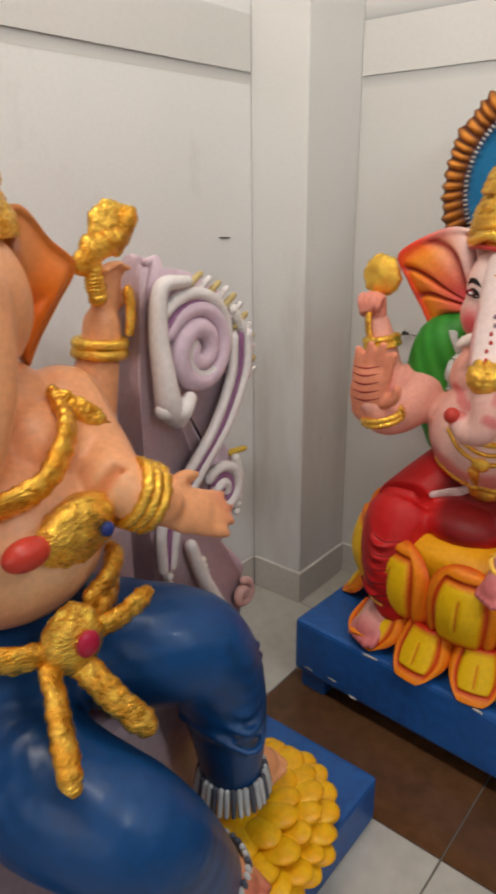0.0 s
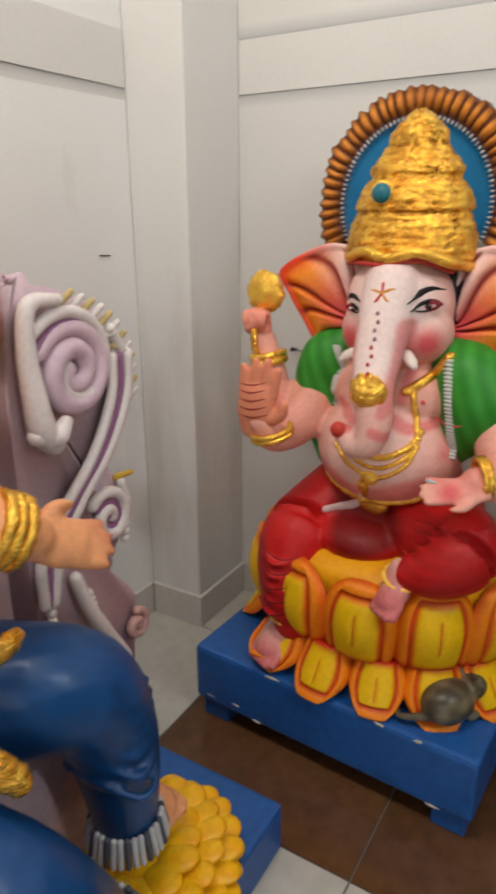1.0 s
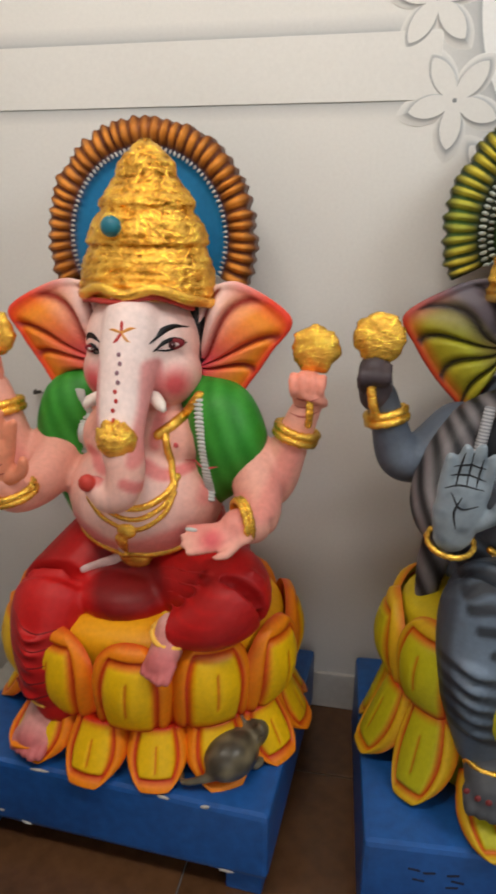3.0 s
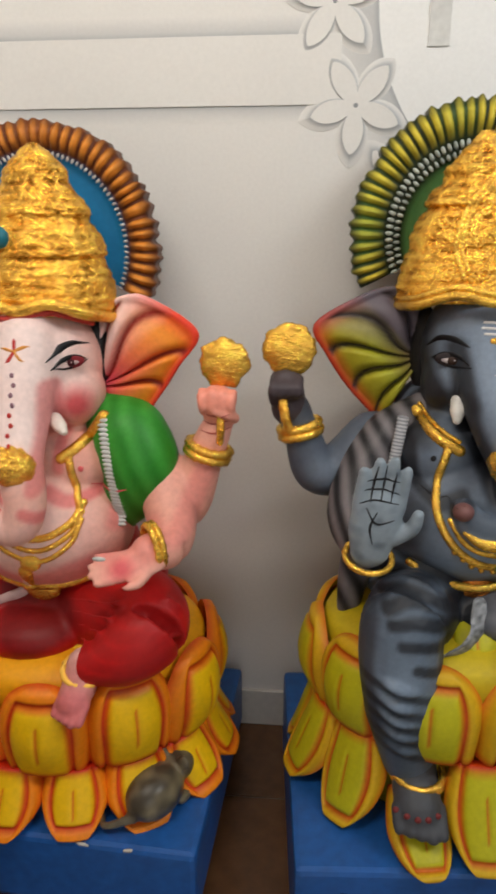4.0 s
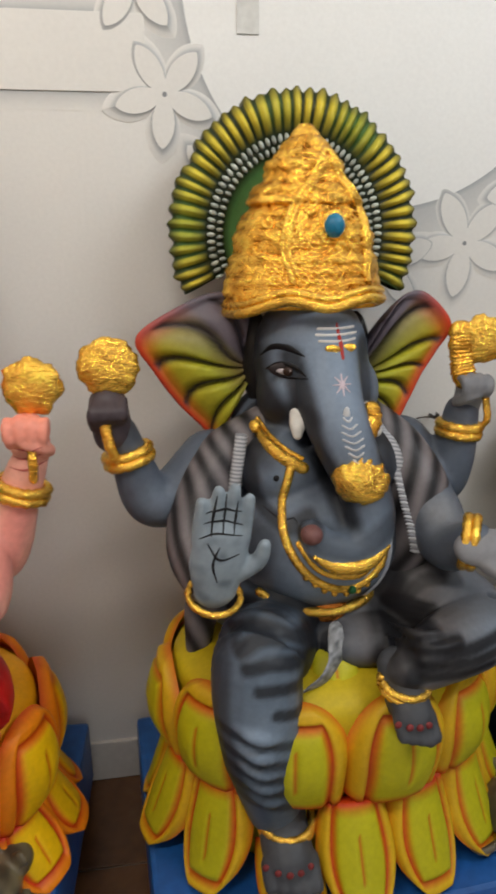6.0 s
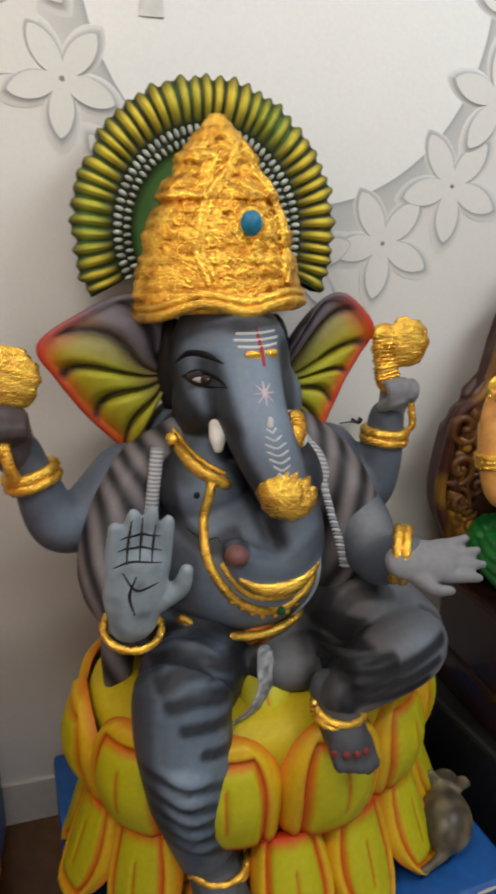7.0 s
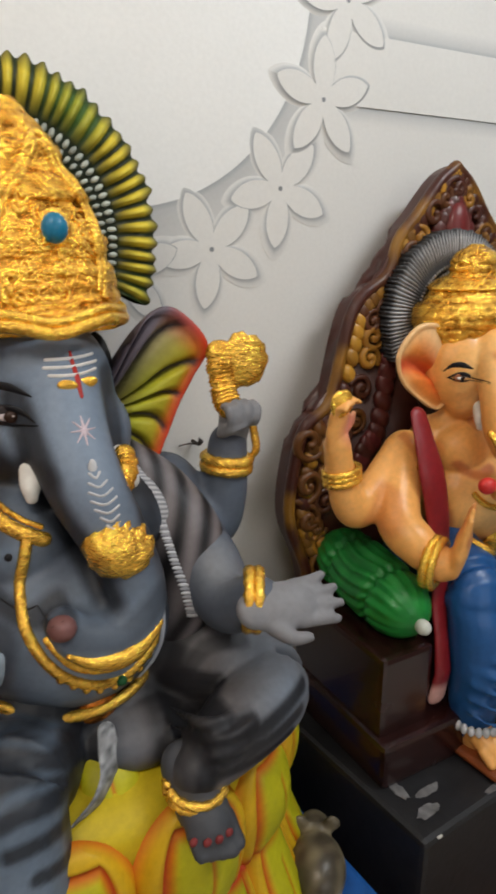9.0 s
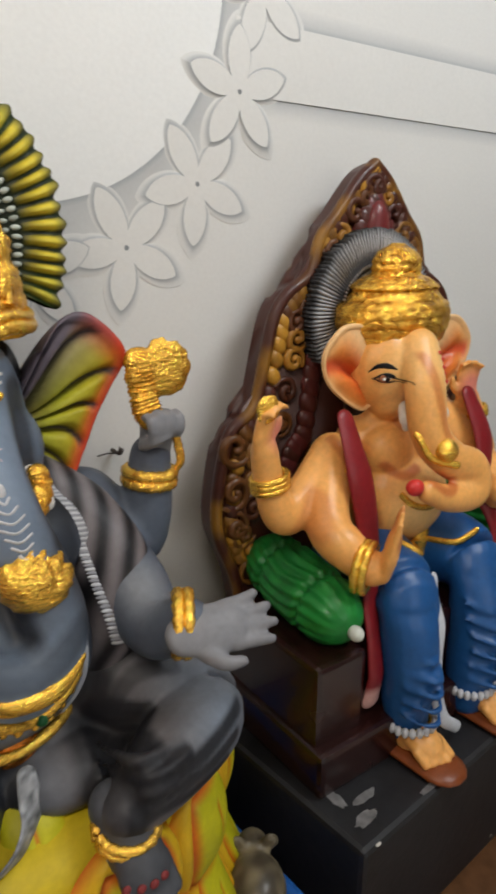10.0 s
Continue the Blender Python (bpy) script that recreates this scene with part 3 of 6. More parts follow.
# ---- grey idol ----
def grey_idol():
    fig = Figure([PAINT, GOLD, GLOSS])
    SK, DK, PALM, CLOTH = (0.088, 0.106, 0.140), (0.012, 0.012, 0.015), (0.25, 0.30, 0.345), (0.085, 0.080, 0.082)
    halo(fig, (0.467, 1.372), 0.243, 0.258, -0.13, 1.262, ((0.66, 0.53, 0.05), (0.014, 0.024, 0.010), (0.08, 0.20, 0.06), (0.10, 0.24, 0.04)), 41, (0.55, 0.60, 0.55), 0.74)
    skin = [ball((0.470, -0.262, 1.150), (0.112, 0.115, 0.125)), ball((0.435, -0.30, 1.09), (0.075, 0.075, 0.075)), ball((0.525, -0.30, 1.09), (0.07, 0.075, 0.075)),
            tube([(0.483, -0.300, 1.185), (0.482, -0.335, 1.15), (0.480, -0.380, 1.09), (0.492, -0.43, 1.03), (0.522, -0.455, 0.955), (0.535, -0.475, 0.885), (0.500, -0.49, 0.845), (0.448, -0.495, 0.858), (0.425, -0.49, 0.885)],
                 [0.058, 0.061, 0.060, 0.053, 0.046, 0.041, 0.037, 0.032, 0.026], n=40, seg=18),
            ball((0.462, -0.335, 0.815), (0.168, 0.160, 0.138)), ball((0.405, -0.335, 0.955), (0.085, 0.085, 0.075)), ball((0.55, -0.325, 0.955), (0.085, 0.085, 0.075)),
            ball((0.470, -0.25, 0.93), (0.185, 0.12, 0.16)), ball((0.47, -0.22, 1.02), (0.15, 0.10, 0.08)),
            tube([(0.275, -0.27, 0.955), (0.205, -0.30, 0.900), (0.155, -0.325, 0.905), (0.125, -0.335, 0.985), (0.108, -0.335, 1.035)], [0.062, 0.055, 0.050, 0.036, 0.034], n=24),
            tube([(0.665, -0.26, 0.965), (0.730, -0.29, 0.895), (0.755, -0.305, 0.945), (0.765, -0.31, 1.04)], [0.060, 0.052, 0.044, 0.034], n=24),
            tube([(0.666, -0.3, 0.923), (0.683, -0.39, 0.863), (0.685, -0.46, 0.830), (0.699, -0.53, 0.866)], [0.060, 0.058, 0.048, 0.036], n=24)]
    # sprayed skin paint with highlights and shade in it: paler face and belly, darker edges
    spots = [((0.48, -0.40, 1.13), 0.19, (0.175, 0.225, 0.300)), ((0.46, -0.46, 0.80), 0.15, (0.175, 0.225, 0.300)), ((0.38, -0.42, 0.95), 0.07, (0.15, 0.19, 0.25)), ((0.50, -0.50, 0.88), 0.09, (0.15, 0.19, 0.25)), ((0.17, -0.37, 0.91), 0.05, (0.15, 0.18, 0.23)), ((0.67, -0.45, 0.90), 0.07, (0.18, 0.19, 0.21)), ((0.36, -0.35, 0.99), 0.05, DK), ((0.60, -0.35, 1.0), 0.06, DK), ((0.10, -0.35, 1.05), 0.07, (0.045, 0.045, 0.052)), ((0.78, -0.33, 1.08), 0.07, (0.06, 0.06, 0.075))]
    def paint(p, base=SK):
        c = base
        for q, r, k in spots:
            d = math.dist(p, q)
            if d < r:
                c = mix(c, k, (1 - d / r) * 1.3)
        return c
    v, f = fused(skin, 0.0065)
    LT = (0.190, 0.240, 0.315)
    # highlight lines and crease shade, sprayed into the skin colour
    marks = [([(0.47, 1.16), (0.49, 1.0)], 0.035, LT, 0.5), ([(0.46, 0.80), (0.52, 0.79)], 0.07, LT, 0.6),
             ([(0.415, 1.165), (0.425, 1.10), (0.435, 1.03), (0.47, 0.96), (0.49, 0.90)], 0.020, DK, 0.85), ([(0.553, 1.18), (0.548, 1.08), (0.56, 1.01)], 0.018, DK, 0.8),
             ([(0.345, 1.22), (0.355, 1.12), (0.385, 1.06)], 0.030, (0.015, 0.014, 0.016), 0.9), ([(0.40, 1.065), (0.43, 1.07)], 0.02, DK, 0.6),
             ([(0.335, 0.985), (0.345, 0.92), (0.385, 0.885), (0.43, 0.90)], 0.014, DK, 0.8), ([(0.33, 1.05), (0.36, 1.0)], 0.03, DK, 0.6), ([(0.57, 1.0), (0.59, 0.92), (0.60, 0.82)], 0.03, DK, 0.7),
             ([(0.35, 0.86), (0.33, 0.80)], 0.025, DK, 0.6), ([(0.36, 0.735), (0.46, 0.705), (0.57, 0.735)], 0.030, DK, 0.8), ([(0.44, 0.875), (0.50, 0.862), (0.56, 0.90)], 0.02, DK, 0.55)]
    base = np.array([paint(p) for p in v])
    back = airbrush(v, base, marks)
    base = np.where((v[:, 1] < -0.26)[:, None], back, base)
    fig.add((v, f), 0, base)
    extra = hand_shapes((0.714, -0.56, 0.865), (1.0, -0.15, -0.02), (0.05, -0.75, 0.8), 0.95, 0.16, 0.25, -1)
    extra += [tube([(0.098, -0.34, 1.035), (0.092, -0.345, 1.09)], [0.036, 0.034], n=6)] + [tube([(0.070 + 0.016 * i, -0.365, 1.055 + 0.006 * i), (0.068 + 0.016 * i, -0.385, 1.08), (0.074 + 0.015 * i, -0.365, 1.10)], [0.011, 0.011, 0.009], n=8) for i in range(4)]
    extra += fist_shapes((0.772, -0.32, 1.075), 0.80, 1)
    fig.add(fused(extra, 0.0042, 2), 0, lambda p: mix((0.20, 0.20, 0.215), (0.060, 0.045, 0.052), (0.4 - p[0]) / 0.1 + (p[2] - 1.0) / 0.05))
    fig.add(fused(hand_shapes((0.259, -0.55, 0.873), (0.12, -0.05, 1.0), (0.15, -1.0, 0.1), 1.22, 0.05, 0.05, -1), 0.0042, 2), 0, lambda p: mix(PALM, (0.14, 0.17, 0.20), 1.6 * noise.noise(Vector(p) * 42) - 0.1))
    # shawl over both shoulders
    shawl = [tube([(0.375, -0.28, 1.025), (0.302, -0.3, 0.968), (0.250, -0.34, 0.894), (0.229, -0.4, 0.829), (0.244, -0.47, 0.801)], [0.038, 0.056, 0.056, 0.050, 0.040], n=24, seg=20),
             tube([(0.262, -0.36, 0.750), (0.242, -0.36, 0.674), (0.233, -0.37, 0.612)], [0.045, 0.035, 0.026], n=12, flat=0.6, side=(0, 1, 0)),
             tube([(0.574, -0.28, 1.042), (0.631, -0.31, 0.974), (0.664, -0.36, 0.898), (0.649, -0.39, 0.817), (0.600, -0.38, 0.720)], [0.036, 0.056, 0.062, 0.050, 0.032], n=24, seg=20)]
    def weave(p):
        s = math.sin((p[0] - 0.45) * (1.0 if p[0] < 0.45 else -1.0) * 150 + p[2] * 62 + 4 * noise.noise(Vector(p) * 7))
        return mix((0.014, 0.013, 0.015), (0.175, 0.155, 0.162), 0.48 + 0.55 * s)
    fig.add(fused(shawl, 0.006), 0, weave)
    # trousers
    legs = [tube([(0.40, -0.26, 0.715), (0.369, -0.42, 0.649), (0.329, -0.515, 0.677), (0.322, -0.54, 0.606), (0.333, -0.545, 0.497), (0.349, -0.545, 0.387)], [0.105, 0.088, 0.080, 0.079, 0.073, 0.052], n=30, seg=20),
            tube([(0.55, -0.26, 0.715), (0.670, -0.38, 0.691), (0.730, -0.45, 0.679), (0.729, -0.5, 0.674), (0.640, -0.555, 0.676), (0.572, -0.58, 0.656)], [0.112, 0.102, 0.082, 0.070, 0.058, 0.040], n=30, seg=20),
            ball((0.48, -0.27, 0.675), (0.25, 0.19, 0.085)), ball((0.385, -0.38, 0.70), (0.095, 0.10, 0.08)), ball((0.535, -0.41, 0.647), (0.11, 0.11, 0.055))]
    # cloth folds: rounds about the shin, fans from the lap, rounds about the bent leg
    shin = [[(0.256, -0.57, 0.567), (0.312, -0.625, 0.553), (0.398, -0.57, 0.523)], [(0.261, -0.57, 0.533), (0.315, -0.625, 0.522), (0.399, -0.57, 0.491)], [(0.268, -0.57, 0.498), (0.320, -0.62, 0.488), (0.399, -0.57, 0.459)], [(0.278, -0.57, 0.465), (0.328, -0.61, 0.451), (0.399, -0.57, 0.427)], [(0.255, -0.57, 0.604), (0.312, -0.628, 0.591), (0.398, -0.57, 0.559)]]
    lap = [[(0.444, 0.719), (0.387, 0.748), (0.322, 0.764), (0.278, 0.741)], [(0.435, 0.689), (0.378, 0.724), (0.330, 0.737), (0.287, 0.721)], [(0.420, 0.673), (0.373, 0.697), (0.334, 0.706), (0.296, 0.700)], [(0.409, 0.646), (0.374, 0.660), (0.339, 0.668), (0.314, 0.669)], [(0.403, 0.601), (0.373, 0.614), (0.343, 0.625)]]
    bent = [[(0.562, -0.51, 0.649), (0.584, -0.61, 0.679), (0.674, -0.58, 0.670), (0.727, -0.55, 0.667)], [(0.562, -0.5, 0.662), (0.588, -0.61, 0.697), (0.683, -0.58, 0.690), (0.753, -0.54, 0.689)], [(0.565, -0.49, 0.677), (0.592, -0.6, 0.714), (0.681, -0.58, 0.711), (0.771, -0.53, 0.714)], [(0.573, -0.48, 0.695), (0.590, -0.58, 0.728), (0.655, -0.57, 0.726)]]
    for p in shin + bent:
        legs.append(tube(p, [0.003, 0.011, 0.003], n=16, seg=8))
    v, f = fused(legs, 0.0055, 2)
    # paler shin and bent knee are highlights put into the cloth colour
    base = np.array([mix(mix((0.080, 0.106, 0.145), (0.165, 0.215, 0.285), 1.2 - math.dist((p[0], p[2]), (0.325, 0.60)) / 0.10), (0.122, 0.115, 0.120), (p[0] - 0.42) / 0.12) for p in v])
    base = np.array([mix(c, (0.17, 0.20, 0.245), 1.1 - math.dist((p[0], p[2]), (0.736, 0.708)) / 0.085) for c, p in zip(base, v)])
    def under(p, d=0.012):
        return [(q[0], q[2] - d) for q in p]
    # dark lines under folds and in the lap: crease shade sprayed into the colour
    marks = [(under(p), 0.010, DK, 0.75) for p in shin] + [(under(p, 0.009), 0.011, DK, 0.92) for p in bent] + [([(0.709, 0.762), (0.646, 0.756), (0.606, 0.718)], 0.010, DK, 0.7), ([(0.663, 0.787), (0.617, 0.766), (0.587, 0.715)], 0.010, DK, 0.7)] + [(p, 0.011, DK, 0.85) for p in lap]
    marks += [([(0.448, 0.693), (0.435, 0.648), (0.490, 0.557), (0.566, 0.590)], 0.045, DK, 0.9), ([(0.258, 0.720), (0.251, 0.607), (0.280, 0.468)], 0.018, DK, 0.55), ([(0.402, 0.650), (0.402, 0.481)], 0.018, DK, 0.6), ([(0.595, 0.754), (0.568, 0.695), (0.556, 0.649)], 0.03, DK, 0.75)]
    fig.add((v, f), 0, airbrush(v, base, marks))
    feet = foot_shapes((0.364, -0.585, 0.333), (0.05, -1, -0.25), 1.12) + [tube([(0.351, -0.545, 0.392), (0.367, -0.565, 0.333)], [0.044, 0.044], n=6)]
    fig.add(fused(feet, 0.005, 2), 0, (0.060, 0.063, 0.072))
    feet = foot_shapes((0.567, -0.605, 0.616), (0.12, -1, -0.5), 0.88) + [tube([(0.568, -0.58, 0.653), (0.569, -0.595, 0.614)], [0.036, 0.038], n=6)]
    fig.add(fused(feet, 0.005, 2), 0, (0.060, 0.063, 0.072))
    # black hair behind the cheeks
    fig.add(fused([ball((0.372, -0.235, 1.145), (0.030, 0.045, 0.095)), ball((0.572, -0.225, 1.145), (0.026, 0.045, 0.09))], 0.01), 0, (0.012, 0.011, 0.012))
    E = ((0.10, 0.035, 0.06), (0.40, 0.40, 0.03), (0.42, 0.34, 0.02), (0.55, 0.05, 0.015), (0.12, 0.10, 0.125))
    ear(fig, (0.363, 1.131), [(0.365, 1.251), (0.303, 1.271), (0.229, 1.247), (0.144, 1.190), (0.173, 1.126), (0.217, 1.062), (0.264, 1.011), (0.289, 0.981), (0.329, 1.047), (0.354, 1.095)], -0.235, -0.225, E, (0.02, 0.012, 0.016), bands=7)
    ear(fig, (0.556, 1.105), [(0.609, 1.220), (0.643, 1.262), (0.687, 1.266), (0.740, 1.208), (0.711, 1.153), (0.686, 1.112), (0.661, 1.058), (0.639, 1.024), (0.601, 1.059)], -0.235, -0.285, E, (0.02, 0.012, 0.016), bands=7)
    crown(fig, (0.458, -0.245, 1.243), [(0.0, 0.150), (0.03, 0.148), (0.08, 0.140), (0.105, 0.128), (0.118, 0.132), (0.155, 0.118), (0.175, 0.104), (0.185, 0.108), (0.212, 0.092), (0.226, 0.075), (0.252, 0.072), (0.262, 0.060), (0.285, 0.042), (0.318, 0.012)], 0.66, (0.008, 0.02), 0.0035)
    # teardrop relief and wavy brim
    for k in (1.0, 0.90):
        fig.stroke([(0.496 + k * dx, 1.378 + k * dz) for dx, dz in ((-0.075, -0.085), (-0.090, -0.03), (-0.07, 0.04), (-0.03, 0.09), (0.0, 0.135), (0.03, 0.09), (0.062, 0.04), (0.075, -0.03), (0.068, -0.085))], 0.007 * k, 1, GLD, 0.8, 60)
    rnd = random.Random(9)
    for i in range(52):
        a, q = rnd.uniform(0, 6.28), rnd.uniform(0.02, 0.085)
        x, z = 0.475 + q * 1.3 * math.cos(a), 1.345 + q * 0.95 * math.sin(a)
        fig.stroke([(x + 0.012 * (1 - t * 0.85) * math.cos(a + t * 7), z + 0.012 * (1 - t * 0.85) * math.sin(a + t * 7)) for t in np.linspace(0, 1, 7)], 0.0035, 1, GLD, 0.8, 16, seg=6)
    for k, r in ((0.0, 0.010), (0.014, 0.007)):
        fig.add(tube([(0.312, -0.235, 1.232 + k), (0.340, -0.325, 1.240 + k), (0.405, -0.366, 1.262 + k), (0.475, -0.380, 1.250 + k), (0.543, -0.364, 1.264 + k), (0.590, -0.310, 1.258 + k), (0.604, -0.245, 1.262 + k)], [r, r], n=60, seg=10), 1, GLD)
    fig.surface()
    fig.spot(0.497, 1.385, (0.026, 0.028), 1, GLD, 0, 0.4)
    fig.spot(0.497, 1.385, (0.019, 0.021), 2, (0.012, 0.17, 0.30), 0, 0.8, 0.006)
    for s, (x0, x1, z0) in enumerate(((0.462, 0.532, 1.212), (0.458, 0.536, 1.202), (0.462, 0.532, 1.192))):
        fig.stroke([(x0, z0), ((x0 + x1) / 2, z0 - 0.001), (x1, z0)], 0.0034, 0, (0.72, 0.70, 0.68), 0.4)
    fig.spot(0.482, 1.180, (0.015, 0.008), 1, GLD, 10, 0.4)
    fig.spot(0.512, 1.180, (0.015, 0.008), 1, GLD, -10, 0.4)
    fig.stroke([(0.497, 1.22), (0.497, 1.19), (0.497, 1.165)], [0.002, 0.0045, 0.003], 0, (0.35, 0.02, 0.015), 0.5)
    for a in range(4):
        dx, dz = 0.017 * math.cos(a * math.pi / 4), 0.017 * math.sin(a * math.pi / 4)
        fig.stroke([(0.489 - dx, 1.125 - dz), (0.489, 1.125), (0.489 + dx, 1.125 + dz)], [0.001, 0.003, 0.001], 0, (0.55, 0.45, 0.50), 0.5, n=9)
    for i in range(7):
        z = 1.070 - 0.011 * i
        w = 0.006 + 0.010 * math.sin(math.pi * i / 6)
        fig.stroke([(0.488 + 0.002 * i - w, z + 0.006), (0.489 + 0.002 * i, z), (0.490 + 0.002 * i + w, z + 0.006)], 0.0022, 0, (0.52, 0.52, 0.54), 0.5, n=9)
    fig.spot(0.488, 1.082, (0.006, 0.013), 0, (0.58, 0.58, 0.6))
    eye(fig, *(0.407, 1.140), 0.028, 8, white=(0.42, 0.36, 0.36))
    # tusks, trunk plate, sweet
    fig.add(tube([(0.427, -0.36, 1.068), (0.420, -0.392, 1.050), (0.418, -0.400, 1.034)], [0.015, 0.015, 0.009], n=10), 0, (0.72, 0.70, 0.66))
    fig.add(tube([(0.548, -0.36, 1.065), (0.556, -0.39, 1.050), (0.560, -0.40, 1.035)], [0.018, 0.016, 0.012], n=10), 0, (0.72, 0.70, 0.66))
    v, f = ball((0.511, -0.475, 0.969), (0.050, 0.042, 0.040), (20, 25, 0), 40, 28)
    fig.add((np.array([Vector(p) * (1 + 0.010 * noise.noise(Vector(p) * 90)) for p in v]), f), 1, GLD)
    gold_rope(fig, [(0.495, -0.45, 1.000), (0.545, -0.42, 1.045), (0.56, -0.38, 1.07)], 0.016)
    fig.add(ball((0.420, -0.508, 0.890), (0.019, 0.020, 0.017)), 0, (0.17, 0.075, 0.070))
    fig.surface()
    # neck band, long cords, belt
    fig.stroke([(0.346, 1.051), (0.365, 1.016), (0.393, 0.993), (0.425, 0.976)], 0.0125, 1, GLD, 0.7, 30)
    fig.stroke([(0.356, 1.053), (0.375, 1.025), (0.401, 1.005), (0.425, 0.992)], 0.005, 1, GLD, 0.9, 30)
    fig.stroke([(0.403, 0.978), (0.391, 0.929), (0.383, 0.874), (0.406, 0.822), (0.448, 0.785), (0.505, 0.770), (0.557, 0.802), (0.570, 0.859)], 0.0085, 1, GLD, 0.8, 70)
    fig.stroke([(0.406, 0.860), (0.434, 0.820), (0.475, 0.801), (0.523, 0.799), (0.561, 0.839)], 0.0065, 1, GLD, 0.8, 50)
    fig.stroke([(0.425, 0.852), (0.460, 0.834), (0.509, 0.834), (0.556, 0.857)], [0.005, 0.013, 0.014, 0.005], 1, GLD, 0.7, 50)
    fig.spot(*(0.501, 0.769), 0.008, 0, (0.01, 0.10, 0.03), 0, 0.7, 0.006)
    for a in range(9):
        fig.spot(*curve([(0.417, 0.801), (0.463, 0.766), (0.523, 0.761), (0.563, 0.801)], 9)[a], 0.0065, 1, GLD, 0, 0.9)
    def belly(x, z):
        k = 1 - ((x - 0.462) / 0.168) ** 2 - ((z - 0.815) / 0.138) ** 2
        return (x, -0.350 - 0.16 * math.sqrt(max(0.05, k)), z)
    fig.add(tube([belly(*q) for q in curve([(0.343, 0.754), (0.379, 0.734), (0.446, 0.715), (0.507, 0.714), (0.567, 0.718)], 24)], [0.0085, 0.0085], n=50, seg=10), 1, GLD)
    fig.spot(*(0.472, 0.710), (0.034, 0.034), 1, (0.75, 0.27, 0.05), 0, 0.5)
    fig.stroke([(0.581, 0.933), (0.584, 0.853), (0.574, 0.772), (0.541, 0.722)], 0.005, 0, (0.42, 0.44, 0.48), 0.6, 40)
    # silver shawl borders and waist cloth
    for k, p in enumerate(curve([(0.326, -0.345, 1.023), (0.319, -0.358, 0.986), (0.312, -0.366, 0.949), (0.306, -0.37, 0.908)], 34)):
        fig.add(ball(p, (0.0125, 0.006, 0.0032), (0, 8, 0), 10, 6), 0, (0.50, 0.50, 0.52) if k % 2 else (0.26, 0.26, 0.28))
    for i, (x, z) in enumerate(curve([(0.583, 1.040), (0.609, 0.991), (0.619, 0.918), (0.636, 0.810)], 56)):
        fig.spot(x, z, (0.0125, 0.0034), 0, (0.50, 0.50, 0.52) if i % 2 else (0.26, 0.26, 0.28), 12, 0.8)
    fig.add(tube([(0.475, -0.48, 0.690), (0.469, -0.505, 0.653), (0.444, -0.53, 0.629), (0.404, -0.55, 0.620)], [0.014, 0.019, 0.019, 0.006], n=18, flat=0.22, side=(0, 1, 0.4)), 0, lambda p: mix((0.06, 0.065, 0.07), (0.40, 0.41, 0.43), 0.5 + 0.9 * noise.noise(Vector(p) * 160)))
    # red painted toenails and dark drawn fold lines
    for x0, z0, sp in ((*(0.359, 0.331), 0.019), (*(0.553, 0.605), 0.016)):
        for i in range(5):
            fig.spot(x0 + sp * (i - 2), z0, 0.0065, 0, (0.20, 0.03, 0.03), 0, 0.5)
    for path in ([(0.241, 0.965), (0.267, 0.969), (0.296, 0.961)], [(0.237, 0.949), (0.266, 0.950), (0.297, 0.939)], [(0.229, 0.925), (0.256, 0.932), (0.296, 0.922)], [(0.241, 0.917), (0.258, 0.889), (0.290, 0.893)], [(0.254, 0.849), (0.248, 0.881), (0.259, 0.910)], [(0.247, 0.929), (0.252, 0.962), (0.258, 0.991)], [(0.265, 0.931), (0.269, 0.964), (0.274, 0.995)], [(0.282, 0.928), (0.286, 0.958), (0.290, 0.979)]):
        fig.stroke(path, [0.001, 0.0026, 0.001], 0, DK, 0.4, n=16)
    fig.stroke([(0.355, 0.905), (0.385, 0.893), (0.42, 0.905)], [0.001, 0.003, 0.001], 0, DK, 0.4)
    fig.spot(0.378, 0.960, 0.006, 0, DK)
    # arm bangles, weapons, anklets
    bangle(fig, (0.122, -0.335, 0.992), (-0.25, 0, 1), 0.039)
    bangle(fig, (0.762, -0.31, 1.005), (0.1, 0, 1), 0.037)
    bangle(fig, (0.695, -0.52, 0.862), (0.85, -0.45, -0.05), 0.041, 0.009)
    bangle(fig, (0.253, -0.53, 0.806), (0.1, -0.35, 1), 0.043, 0.006, rows=1)
    bangle(fig, (0.370, -0.56, 0.361), (0, -0.1, 1), 0.048, 0.007)
    bangle(fig, (0.566, -0.585, 0.641), (0.1, -0.2, 1), 0.040, 0.007)
    emblem(fig, (0.097, -0.35, 1.155), 0.052)
    gold_rope(fig, [(0.085, -0.375, 1.075), (0.092, -0.385, 1.03), (0.10, -0.375, 1.0)], 0.010)
    emblem(fig, (0.790, -0.32, 1.180), 0.046, seed=3)
    gold_rope(fig, [(0.745, -0.32, 1.195), (0.748, -0.325, 1.15), (0.755, -0.33, 1.11)], 0.022)
    gold_rope(fig, [(0.800, -0.335, 1.07), (0.806, -0.335, 1.03), (0.795, -0.33, 1.01)], 0.007)
    return fig.done("idol_statue", (0.48, -0.33, 0.60), "grey elephant-headed idol with gold crown, on lotus", "statue")

grey_idol()

